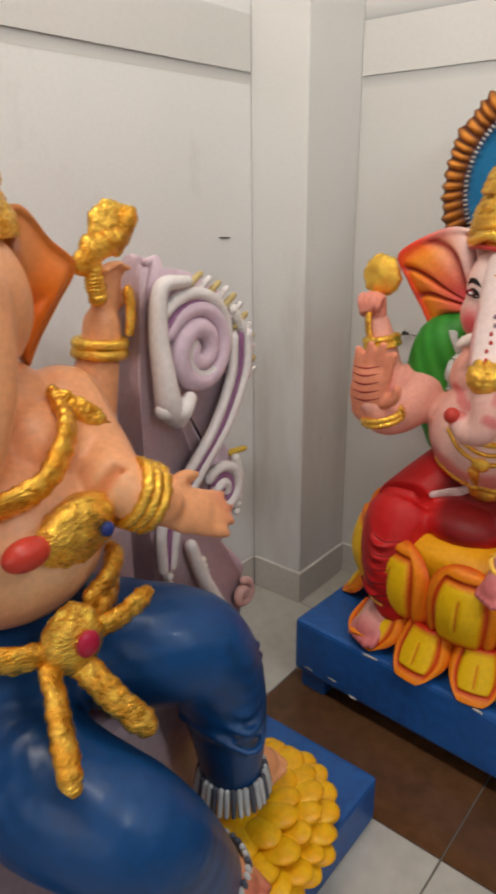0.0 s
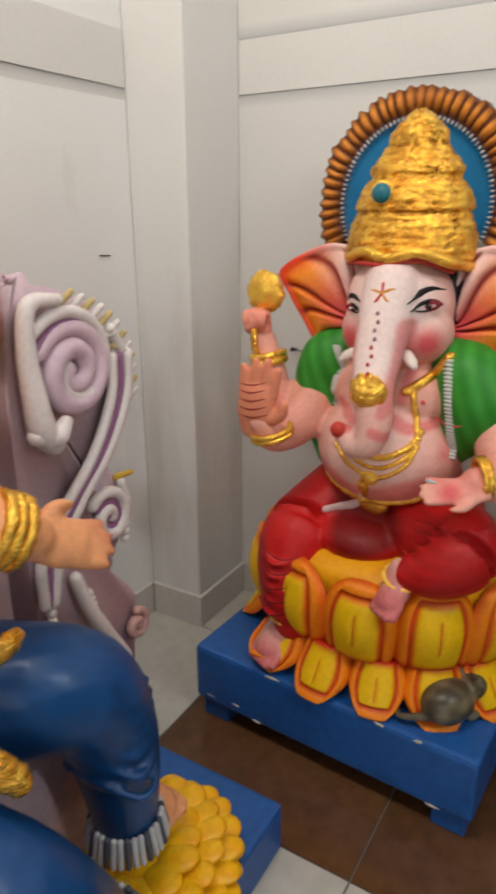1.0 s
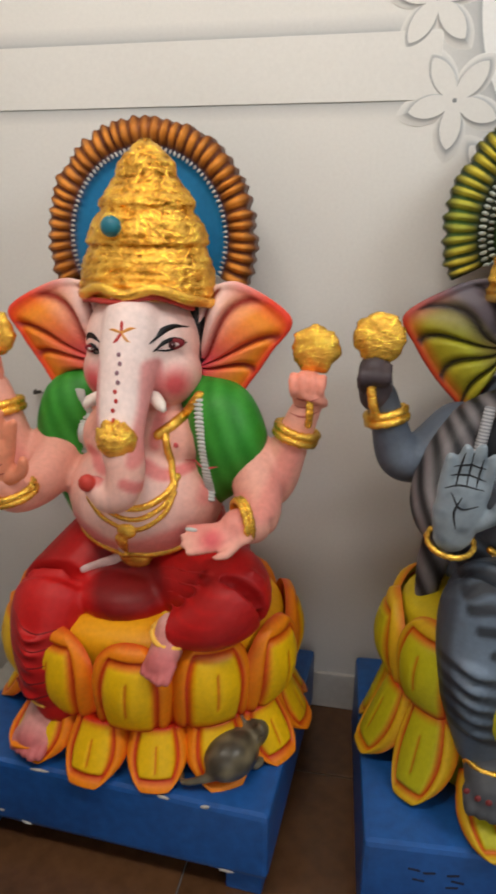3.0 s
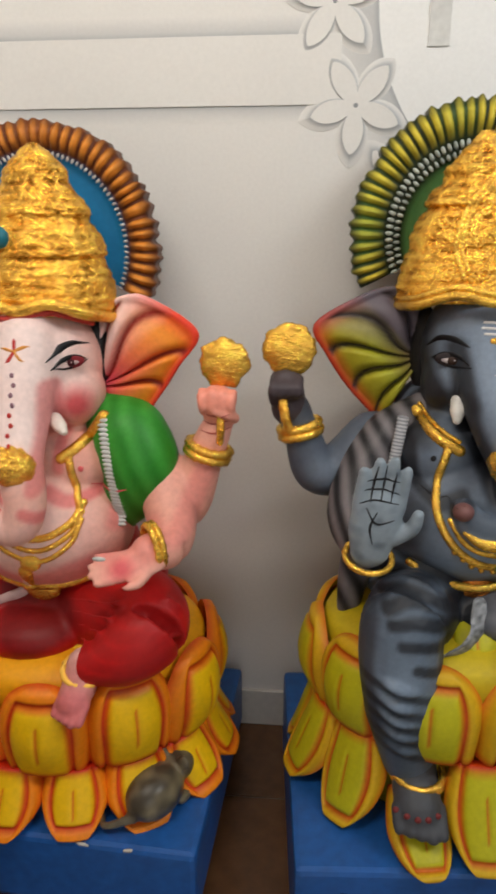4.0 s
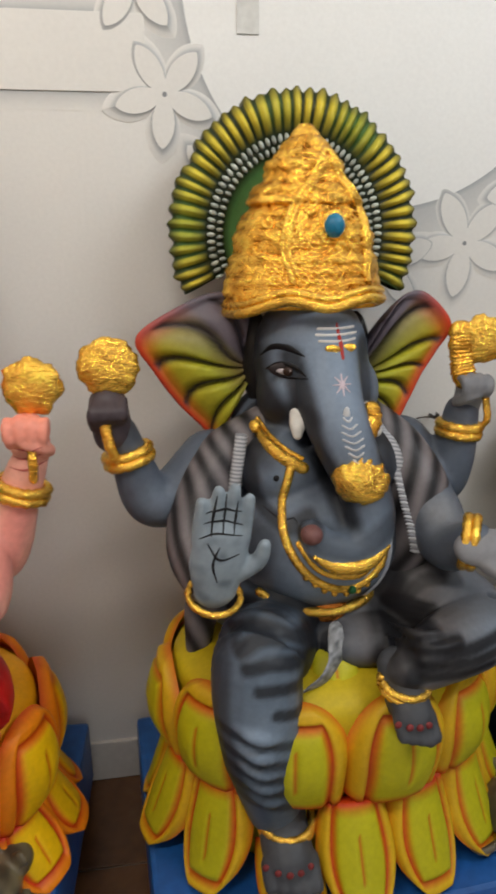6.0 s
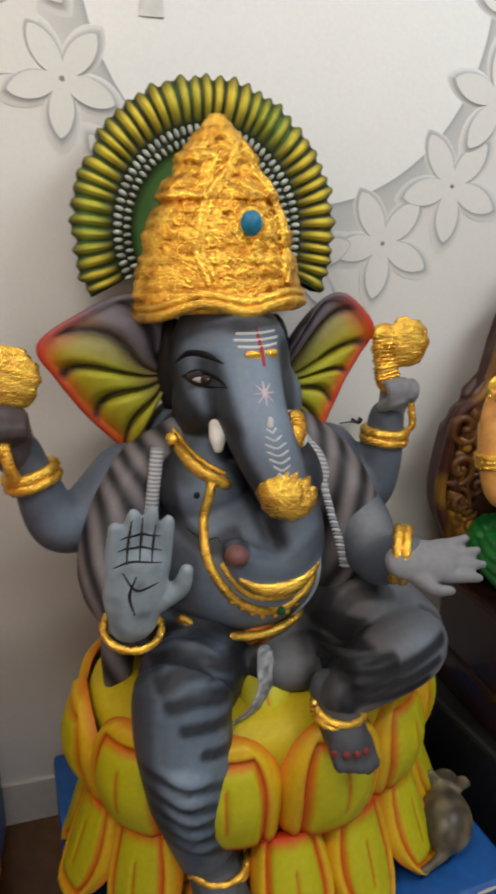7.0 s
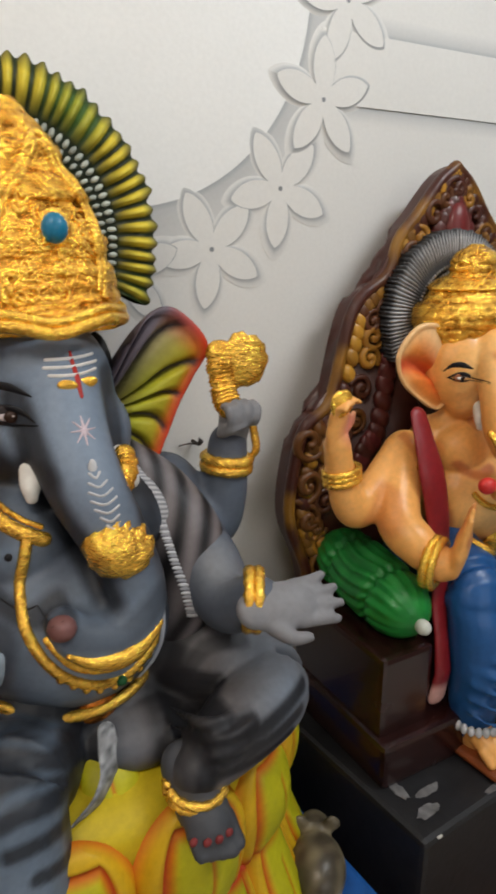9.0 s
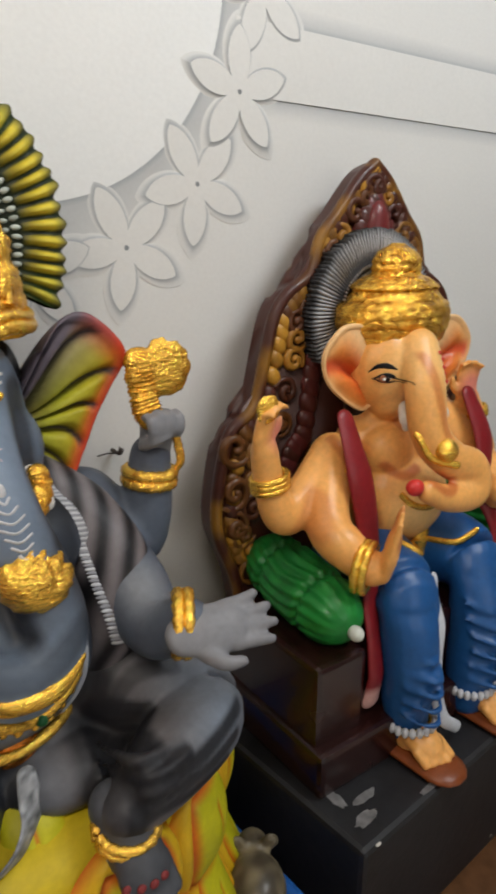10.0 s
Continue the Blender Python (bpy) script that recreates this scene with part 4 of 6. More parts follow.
# ---- pink idol ----
def pink_idol():
    fig = Figure([PAINT, GOLD, GLOSS])
    SK, FACE, ROSE = (0.80, 0.38, 0.30), (0.86, 0.69, 0.66), (0.68, 0.11, 0.12)
    RED, RED_SHADE, GREEN = (0.52, 0.010, 0.010), (0.13, 0.005, 0.006), (0.022, 0.21, 0.018)
    halo(fig, (-0.438, 1.342), 0.240, 0.252, -0.19, 1.235, ((0.74, 0.27, 0.035), (0.10, 0.022, 0.006), (0.010, 0.17, 0.38), (0.42, 0.13, 0.018)), 39, (0.62, 0.62, 0.60), 0.79, 0.0045, dark=0.035)
    skin = [ball((-0.402, -0.355, 1.130), (0.126, 0.105, 0.120)), ball((-0.462, -0.375, 1.070), (0.068, 0.068, 0.070)), ball((-0.338, -0.375, 1.070), (0.070, 0.068, 0.070)),
            tube([(-0.400, -0.415, 1.185), (-0.400, -0.455, 1.10), (-0.400, -0.495, 1.02), (-0.391, -0.53, 0.963), (-0.375, -0.555, 0.905), (-0.382, -0.565, 0.860), (-0.413, -0.565, 0.847), (-0.440, -0.56, 0.867)], [0.062, 0.060, 0.053, 0.045, 0.039, 0.035, 0.030, 0.024], n=36, seg=18),
            ball((-0.400, -0.37, 0.790), (0.178, 0.158, 0.142)), ball((-0.460, -0.375, 0.925), (0.080, 0.080, 0.070)), ball((-0.335, -0.375, 0.925), (0.085, 0.080, 0.072)),
            ball((-0.405, -0.30, 0.91), (0.19, 0.11, 0.15)), ball((-0.405, -0.29, 1.0), (0.15, 0.09, 0.08)),
            tube([(-0.585, -0.33, 0.935), (-0.660, -0.36, 0.850), (-0.700, -0.38, 0.855), (-0.728, -0.385, 0.965), (-0.745, -0.385, 1.02)], [0.060, 0.055, 0.050, 0.036, 0.032], n=24),
            tube([(-0.215, -0.33, 0.945), (-0.140, -0.35, 0.835), (-0.108, -0.36, 0.845), (-0.072, -0.365, 0.935), (-0.050, -0.365, 0.99)], [0.062, 0.056, 0.052, 0.038, 0.034], n=24),
            tube([(-0.169, -0.36, 0.904), (-0.131, -0.43, 0.824), (-0.125, -0.5, 0.797), (-0.153, -0.54, 0.802)], [0.056, 0.052, 0.042, 0.035], n=24),
            tube([(-0.605, -0.33, 0.90), (-0.605, -0.43, 0.840), (-0.635, -0.52, 0.825), (-0.652, -0.56, 0.865)], [0.052, 0.052, 0.046, 0.036], n=24)]
    skin += hand_shapes((-0.170, -0.565, 0.789), (-1.0, -0.30, -0.10), (-0.1, -0.65, 0.8), 0.86, 0.12, 0.1, 1)
    fig.add(fused(fist_shapes((-0.750, -0.39, 1.055), 0.82, 1) + fist_shapes((-0.040, -0.37, 1.035), 0.92, -1), 0.0042, 2), 0, lambda p: mix(SK, (0.82, 0.30, 0.22), (p[2] - 1.0) / 0.06))
    spots = [((-0.395, -0.46, 1.15), 0.19, FACE), ((-0.40, -0.52, 1.03), 0.14, FACE), ((-0.31, -0.43, 1.055), 0.05, ROSE), ((-0.485, -0.43, 1.055), 0.05, ROSE), ((-0.48, -0.57, 0.86), 0.05, ROSE), ((-0.193, -0.59, 0.791), 0.03, ROSE), ((-0.40, -0.50, 0.82), 0.18, (0.85, 0.58, 0.52))]
    def paint(p):
        c = SK
        for q, r, k in spots:
            d = math.dist(p, q)
            if d < r:
                c = mix(c, k, (1 - d / r) * 1.4)
        return c
    v, f = fused(skin, 0.006)
    base = np.array([paint(p) for p in v])
    marks = [([(-0.455, 1.10), (-0.445, 1.02), (-0.435, 0.95)], 0.014, ROSE, 0.55), ([(-0.345, 1.10), (-0.345, 1.02), (-0.35, 0.93)], 0.014, ROSE, 0.6), ([(-0.50, 0.905), (-0.46, 0.878), (-0.43, 0.885)], 0.012, ROSE, 0.7), ([(-0.365, 0.89), (-0.32, 0.872), (-0.255, 0.888)], 0.012, ROSE, 0.7), ([(-0.53, 0.74), (-0.42, 0.70), (-0.28, 0.74)], 0.03, ROSE, 0.6), ([(-0.235, 0.99), (-0.23, 0.9), (-0.235, 0.82)], 0.025, ROSE, 0.5), ([(-0.20, 0.79), (-0.15, 0.82)], 0.03, ROSE, 0.35), ([(-0.72, 0.90), (-0.68, 0.84)], 0.03, ROSE, 0.35), ([(-0.10, 0.83), (-0.07, 0.91)], 0.025, ROSE, 0.35)]
    fig.add((v, f), 0, np.where((v[:, 1] < -0.33)[:, None], airbrush(v, base, marks), base))
    fig.add(fused(hand_shapes((-0.655, -0.575, 0.895), (0.2, -0.12, 1.0), (0.25, -1.0, 0.1), 1.2, 0.12, 0.05, -1), 0.005, 3), 0, lambda p: mix((0.80, 0.29, 0.17), SK, (0.85 - p[2]) / 0.04))
    shawl = [tube([(-0.515, -0.315, 1.03), (-0.580, -0.33, 0.985), (-0.600, -0.33, 0.90), (-0.570, -0.34, 0.80), (-0.56, -0.34, 0.74)], [0.045, 0.072, 0.074, 0.060, 0.045], n=20, seg=20),
             tube([(-0.30, -0.325, 1.02), (-0.235, -0.36, 0.985), (-0.205, -0.375, 0.92), (-0.225, -0.37, 0.86), (-0.255, -0.36, 0.80)], [0.045, 0.080, 0.084, 0.068, 0.04], n=20, seg=20)]
    fig.add(fused(shawl, 0.008), 0, lambda p: mix(GREEN, (0.045, 0.30, 0.035), 0.5 + 0.5 * math.sin(p[0] * 160 + p[2] * 60)))
    legs = [tube([(-0.47, -0.28, 0.665), (-0.572, -0.42, 0.570), (-0.585, -0.49, 0.550), (-0.584, -0.52, 0.483), (-0.567, -0.54, 0.414), (-0.558, -0.545, 0.348)], [0.112, 0.100, 0.092, 0.088, 0.078, 0.060], n=30, seg=20),
            tube([(-0.34, -0.28, 0.665), (-0.297, -0.39, 0.596), (-0.197, -0.46, 0.624), (-0.170, -0.52, 0.618), (-0.211, -0.555, 0.589), (-0.264, -0.57, 0.572)], [0.112, 0.106, 0.096, 0.080, 0.064, 0.042], n=30, seg=20),
            ball((-0.41, -0.28, 0.61), (0.235, 0.19, 0.09)), ball((-0.427, -0.43, 0.574), (0.13, 0.12, 0.060))]
    for i in range(5):
        legs.append(tube([(-0.665 + 0.006 * i, -0.56, 0.40 + 0.04 * i), (-0.59, -0.615, 0.385 + 0.036 * i), (-0.52, -0.56, 0.395 + 0.035 * i)], [0.003, 0.006, 0.003], n=14, seg=8))
        legs.append(tube([(-0.315, -0.54, 0.60 + 0.024 * i), (-0.225 + 0.01 * i, -0.59 + 0.014 * i, 0.575 + 0.028 * i), (-0.095, -0.51, 0.62 + 0.02 * i)], [0.003, 0.006, 0.003], n=14, seg=8))
    v, f = fused(legs, 0.0065, 4)
    # dark red below the folds and across the lap: shade put into the colour
    marks = [([(-0.66, 0.40 + 0.04 * i), (-0.59, 0.368 + 0.037 * i), (-0.52, 0.38 + 0.036 * i)], 0.012, RED_SHADE, 0.40) for i in range(5)]
    marks += [([(-0.31, 0.585 + 0.026 * i), (-0.22 + 0.01 * i, 0.565 + 0.028 * i), (-0.11, 0.61 + 0.02 * i)], 0.012, RED_SHADE, 0.30) for i in range(5)]
    marks += [([(-0.46, 0.66), (-0.42, 0.60), (-0.36, 0.62)], 0.05, RED_SHADE, 0.8)]
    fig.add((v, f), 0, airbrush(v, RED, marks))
    feet = foot_shapes((-0.600, -0.575, 0.285), (-0.1, -1, -0.25), 1.0) + [tube([(-0.565, -0.545, 0.37), (-0.585, -0.56, 0.30)], [0.042, 0.042], n=6)]
    feet += foot_shapes((-0.289, -0.6, 0.531), (-0.2, -1, -0.4), 0.82) + [tube([(-0.283, -0.57, 0.572), (-0.291, -0.585, 0.531)], [0.034, 0.034], n=6)]
    fig.add(fused(feet, 0.0038, 2), 0, lambda p: mix((0.72, 0.38, 0.33), (0.60, 0.16, 0.16), (-0.58 - p[1]) / 0.05))
    fig.add(fused([ball((-0.508, -0.315, 1.145), (0.026, 0.045, 0.085)), ball((-0.290, -0.315, 1.15), (0.028, 0.045, 0.085))], 0.01), 0, (0.014, 0.011, 0.012))
    E = ((0.64, 0.05, 0.15), (0.80, 0.17, 0.07), (0.88, 0.30, 0.012), (0.76, 0.05, 0.02), (0.84, 0.56, 0.52))
    ear(fig, (-0.500, 1.080), [(-0.500, 1.225), (-0.545, 1.253), (-0.612, 1.252), (-0.722, 1.192), (-0.695, 1.130), (-0.655, 1.070), (-0.600, 0.995), (-0.545, 1.03)], -0.325, -0.335, E, (0.30, 0.018, 0.012), thick=0.025)
    ear(fig, (-0.295, 1.075), [(-0.290, 1.225), (-0.245, 1.252), (-0.185, 1.254), (-0.084, 1.187), (-0.125, 1.115), (-0.165, 1.055), (-0.224, 0.983), (-0.27, 1.02)], -0.325, -0.335, E, (0.30, 0.018, 0.012), thick=0.025)
    crown(fig, (-0.396, -0.335, 1.222), [(0.0, 0.148), (0.03, 0.146), (0.075, 0.138), (0.10, 0.125), (0.115, 0.130), (0.15, 0.118), (0.175, 0.098), (0.19, 0.102), (0.22, 0.080), (0.24, 0.066), (0.262, 0.060), (0.285, 0.042), (0.312, 0.010)], 0.68, (0.005, 0.0), 0.0022, pitch=0.017)
    fig.add(tube([(-0.544, -0.33, 1.232), (-0.506, -0.41, 1.232), (-0.456, -0.446, 1.247), (-0.401, -0.455, 1.234), (-0.341, -0.446, 1.247), (-0.286, -0.41, 1.226), (-0.250, -0.335, 1.213)], [0.012, 0.012], n=60, seg=10), 1, GLD)
    fig.add(tube([(-0.530, -0.36, 1.215), (-0.485, -0.425, 1.222), (-0.415, -0.456, 1.220), (-0.345, -0.438, 1.230), (-0.285, -0.38, 1.206)], [0.006, 0.006], n=40, seg=8), 0, (0.50, 0.05, 0.04))
    fig.surface()
    fig.spot(-0.438, 1.364, (0.030, 0.028), 1, GLD, 0, 0.4)
    fig.spot(-0.438, 1.364, (0.022, 0.021), 2, (0.012, 0.15, 0.21), 0, 0.8, 0.006)
    MARK = (0.50, 0.035, 0.03)
    for a in range(5):
        dx, dz = 0.028 * math.cos(a * 1.256 + 0.4), 0.022 * math.sin(a * 1.256 + 0.4)
        fig.stroke([(-0.398, 1.165), (-0.398 + dx * 0.6, 1.165 + dz * 0.8), (-0.398 + dx, 1.165 + dz)], [0.003, 0.004, 0.001], 0, MARK if a % 2 else (0.70, 0.30, 0.06), 0.4, n=9)
    for i in range(9):
        fig.spot(-0.398 + 0.004 * (i % 2), 1.125 - 0.017 * i, (0.0042, 0.0055), 0, (0.30, 0.16, 0.20) if i < 4 else MARK, 0, 0.4)
    # pale sash end and gold tassel in the lap
    fig.stroke([(-0.418, 0.700), (-0.425, 0.668), (-0.460, 0.646), (-0.515, 0.634)], [0.010, 0.014, 0.015, 0.011], 0, (0.76, 0.56, 0.54), 0.5, 30)
    fig.stroke([(-0.408, 0.735), (-0.410, 0.712), (-0.412, 0.690)], [0.016, 0.012, 0.006], 1, GLD, 0.6, 16)
    eye(fig, *(-0.315, 1.137), 0.024, -12, white=(0.50, 0.36, 0.36), lid=(0.20, 0.012, 0.02), iris=(0.05, 0.006, 0.01))
    eye(fig, -0.482, 1.122, 0.018, 10, lid=(0.20, 0.012, 0.02), iris=(0.05, 0.006, 0.01))
    for s in (-1, 1):
        fig.add(tube([(-0.402 + s * 0.055, -0.45, 1.030), (-0.402 + s * 0.074, -0.475, 1.022), (-0.402 + s * 0.082, -0.482, 1.015)], [0.014, 0.013, 0.008], n=10), 0, (0.78, 0.70, 0.64))
    v, f = ball((-0.389, -0.56, 0.968), (0.040, 0.036, 0.038), (15, 0, 0), 40, 28)
    fig.add((np.array([Vector(p) * (1 + 0.010 * noise.noise(Vector(p) * 90)) for p in v]), f), 1, GLD)
    fig.surface()
    fig.stroke([(-0.263, 1.029), (-0.285, 0.998), (-0.314, 0.970), (-0.345, 0.948)], 0.012, 1, GLD, 0.7, 30)
    fig.stroke([(-0.327, 0.950), (-0.317, 0.899), (-0.302, 0.856)], 0.009, 1, GLD, 0.8, 30)
    fig.stroke([(-0.298, 0.867), (-0.317, 0.834), (-0.371, 0.811), (-0.433, 0.823), (-0.481, 0.853)], 0.008, 1, GLD, 0.8, 50)
    fig.stroke([(-0.298, 0.853), (-0.317, 0.815), (-0.372, 0.787), (-0.434, 0.802), (-0.482, 0.837)], 0.006, 1, GLD, 0.8, 50)
    fig.stroke([(-0.298, 0.839), (-0.317, 0.796), (-0.372, 0.763), (-0.435, 0.780), (-0.482, 0.820)], 0.006, 1, GLD, 0.8, 50)
    fig.spot(*(-0.392, 0.760), (0.022, 0.018), 1, GLD, 0, 0.5)
    fig.stroke([(-0.535, 0.715), (-0.46, 0.690), (-0.40, 0.684), (-0.33, 0.690), (-0.26, 0.72)], 0.009, 1, GLD, 0.8, 50)
    fig.spot(-0.400, 0.672, (0.040, 0.030), 1, GLD, 0, 0.5)
    fig.spot(*(-0.448, 0.880), (0.018, 0.018), 0, (0.55, 0.05, 0.035), 0, 0.9)
    for path in ([(-0.545, 1.02), (-0.530, 0.96), (-0.535, 0.88)], [(-0.262, 1.03), (-0.250, 0.95), (-0.240, 0.87), (-0.238, 0.80)]):
        for x, z in curve(path, 30):
            fig.spot(x, z, (0.013, 0.0045), 0, (0.52, 0.54, 0.52), 4, 0.8)
    fig.stroke([(-0.29, 0.895), (-0.25, 0.882), (-0.215, 0.89)], [0.001, 0.004, 0.001], 0, ROSE, 0.4)
    fig.spot(-0.305, 0.93, 0.006, 0, ROSE)
    # thin dark strokes paint shade along the shin folds
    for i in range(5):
        fig.stroke([(-0.645, 0.40 + 0.042 * i), (-0.59, 0.385 + 0.038 * i), (-0.535, 0.405 + 0.034 * i)], [0.001, 0.003, 0.001], 0, RED_SHADE, 0.35)
    for z in (0.885, 0.905, 0.925, 0.945, 0.962):
        fig.stroke([(-0.690, z), (-0.655, z - 0.004), (-0.622, z + 0.004)], [0.001, 0.003, 0.001], 0, (0.36, 0.05, 0.04), 0.4, n=14)
    for z in (0.998, 1.015, 1.032):
        fig.stroke([(-0.075, z), (-0.045, z - 0.004), (-0.015, z + 0.006)], [0.001, 0.0028, 0.001], 0, (0.50, 0.12, 0.10), 0.4, n=14)
    bangle(fig, (-0.730, -0.385, 0.975), (-0.2, 0, 1), 0.040)
    bangle(fig, (-0.064, -0.365, 0.95), (0.3, 0, 1), 0.042)
    bangle(fig, (-0.630, -0.545, 0.835), (-0.2, -0.2, 1), 0.046, 0.008)
    bangle(fig, (-0.145, -0.53, 0.812), (-0.8, -0.5, -0.1), 0.040, 0.007)
    bangle(fig, (-0.568, -0.545, 0.362), (0, 0, 1), 0.054, 0.008, gold=0, rows=1)
    bangle(fig, (-0.284, -0.575, 0.563), (0.2, -0.3, 1), 0.038, 0.006, gold=0, rows=1)
    emblem(fig, (-0.742, -0.38, 1.140), 0.052)
    gold_rope(fig, [(-0.752, -0.42, 1.06), (-0.750, -0.425, 1.02), (-0.745, -0.42, 0.99)], 0.010)
    emblem(fig, (-0.030, -0.365, 1.130), 0.050, seed=5)
    gold_rope(fig, [(-0.035, -0.40, 1.05), (-0.032, -0.41, 1.01), (-0.035, -0.405, 0.98)], 0.008)
    return fig.done("idol_statue", (-0.40, -0.34, 0.52), "pink elephant-headed idol in red trousers and green shawl", "statue")

pink_idol()

# ---- carved throne with a small idol ----
def swirls(fig, spots, mat, colour, r=0.010, y=-0.035):
    """Scrolled relief: spirals of raised cord."""
    for x, z, s, turn, hand in spots:
        pts = []
        for i in range(26):
            t = i / 25
            a = turn + hand * t * 8.5
            pts.append((x + math.cos(a) * s * (1 - t * 0.88), y - 0.006 * t, z + math.sin(a) * s * (1 - t * 0.88)))
        fig.add(tube(pts, [r * 0.6, r, r * 0.8], n=44, seg=8), mat, colour)

def carved_throne():
    e = tagged(new("throne"), "dark maroon carved throne with gilded scrolls", "throne")
    e.matrix_world = pose(1.425, -0.10, 0.325)
    half = [(0.0, 1.205), (0.045, 1.172), (0.103, 1.105), (0.152, 1.052), (0.176, 0.982), (0.24, 0.942), (0.274, 0.897), (0.296, 0.821), (0.325, 0.714), (0.384, 0.67), (0.408, 0.601), (0.424, 0.501), (0.417, 0.433), (0.388, 0.363), (0.365, 0.277), (0.33, 0.0)]
    rim = [tuple(p) for p in curve(half, 46)]
    fig = Figure([GLOSS, GOLD])
    out = rim + [(-x, z) for x, z in rim[::-1] if x > 0.001]
    bm = prism(out, -0.03, 0.02)
    bmesh.ops.bevel(bm, geom=[g for g in bm.edges if abs(g.verts[0].co.y - g.verts[1].co.y) < 1e-6], offset=0.014, segments=3, affect="EDGES")
    bm.verts.index_update()
    MAR = (0.060, 0.016, 0.010)
    fig.add(([v.co[:] for v in bm.verts], [[v.index for v in f.verts] for f in bm.faces]), 0, MAR)
    bm.free()
    rnd = random.Random(4)
    inner = [(x * 0.80, z - 0.05) for x, z in rim[:-6]]
    for s in (-1, 1):
        for i in range(0, len(inner) - 1):
            x, z = inner[i]
            if i % 2 == 0:
                swirls(fig, [(s * (x + rnd.uniform(-0.01, 0.015)), z, rnd.uniform(0.026, 0.040), rnd.uniform(0, 6), s * (1 if i % 4 else -1))], 0, mix(MAR, (0.55, 0.26, 0.03), rnd.random() ** 2), 0.0095)
            px, pz = x * 0.72, z - 0.035
            fig.add(ball((s * px, -0.036, pz), (0.024, 0.016, 0.030), (0, s * 30, 0), 12, 8), 0, mix(MAR, (0.12, 0.02, 0.02), rnd.random()))
            v, f = ball((s * (x * 1.12), -0.03, z + 0.035), (0.018, 0.014, 0.024), (0, s * 35, 0), 10, 8)
            fig.add((v, f), 0, mix(MAR, (0.50, 0.25, 0.03), rnd.random() ** 2.5))
        c = curve([(s * p[0] * 0.985, -0.03, p[1] - 0.004) for p in rim], 70)
        fig.add(tube(c, [0.014, 0.014], n=70, seg=8), 0, lambda p: mix(MAR, (0.26, 0.12, 0.016), 0.1 + 2.0 * noise.noise(Vector(p) * 14)))
        swirls(fig, [(s * 0.375, 0.63, 0.052, 1.0, s), (s * 0.375, 0.53, 0.042, 4.0, -s), (s * 0.37, 0.45, 0.032, 2.0, s)], 0, (0.12, 0.045, 0.012), 0.011)
    fig.add(ball((0, -0.045, 1.06), (0.035, 0.025, 0.07), nu=16, nv=10), 0, (0.15, 0.02, 0.02))
    b = fig.done("backrest", (0, 0, 0), "", "")
    b.parent = e
    # seat with stepped front and arm blocks
    def wood(name, bm):
        me = part(name, bm, MAROON, e, bevel=0.012)
        return me
    wood("seat", box(-0.34, 0.34, -0.33, -0.035, 0.0, 0.26))
    wood("armrest", box(-0.40, -0.27, -0.345, -0.035, 0.0, 0.275))
    wood("armrest", box(0.27, 0.40, -0.345, -0.035, 0.0, 0.275))
    wood("plinth_step", box(-0.41, 0.41, -0.375, -0.035, 0.0, 0.10))
    return e

MAROON = material("maroon_gloss_paint", 0.25, colour=(0.022, 0.006, 0.005), grain=30, bump=0.15, vary=0.35, stain=9, coat=0.3)
carved_throne()
stand("idol_stand", (1.408, -0.323), 0.86, 0.50, 0.325, 5, BLACKWOOD, "black painted stand with worn scraped top", legs=False)

def bolster(m, label):
    fig = Figure([GLOSS])
    V, F = [], []
    n, seg = 60, 102
    for i in range(n):
        t = i / (n - 1)
        y = -0.17 + 0.34 * t
        r = 0.068 * (1 - abs(2 * t - 1) ** 4.5) ** 0.6 + 0.002
        for k in (0.30, 0.70):
            r *= 1 - 0.16 * math.exp(-((t - k) / 0.018) ** 2)
        for j in range(seg):
            a = 2 * math.pi * j / seg
            q = r * (1 + 0.055 * math.sin(a * 17 + 2.5 * math.sin(t * 9)) * math.sin(math.pi * t))
            V.append((math.cos(a) * q, y, math.sin(a) * q))
    for i in range(n - 1):
        for j in range(seg):
            q = (j + 1) % seg
            F.append((i * seg + j, i * seg + q, (i + 1) * seg + q, (i + 1) * seg + j))
    F += [tuple(range(seg))[::-1], tuple((n - 1) * seg + j for j in range(seg))]
    fig.add((V, F), 0, lambda p: mix((0.010, 0.17, 0.028), (0.018, 0.24, 0.04), 0.5 + noise.noise(Vector(p) * 30)))
    fig.add(ball((0, -0.178, 0), (0.015, 0.018, 0.015)), 0, (0.60, 0.62, 0.55))
    ob = fig.done("bolster", (0, 0, 0), label, "cushion")
    ob.matrix_world = m
    return ob

bolster(pose(1.125, -0.275, 0.672, 6, 0, -4), "glossy green bolster cushion lying on throne armrest")
bolster(pose(1.755, -0.275, 0.672, 6, 0, 4), "glossy green bolster cushion lying on throne armrest")

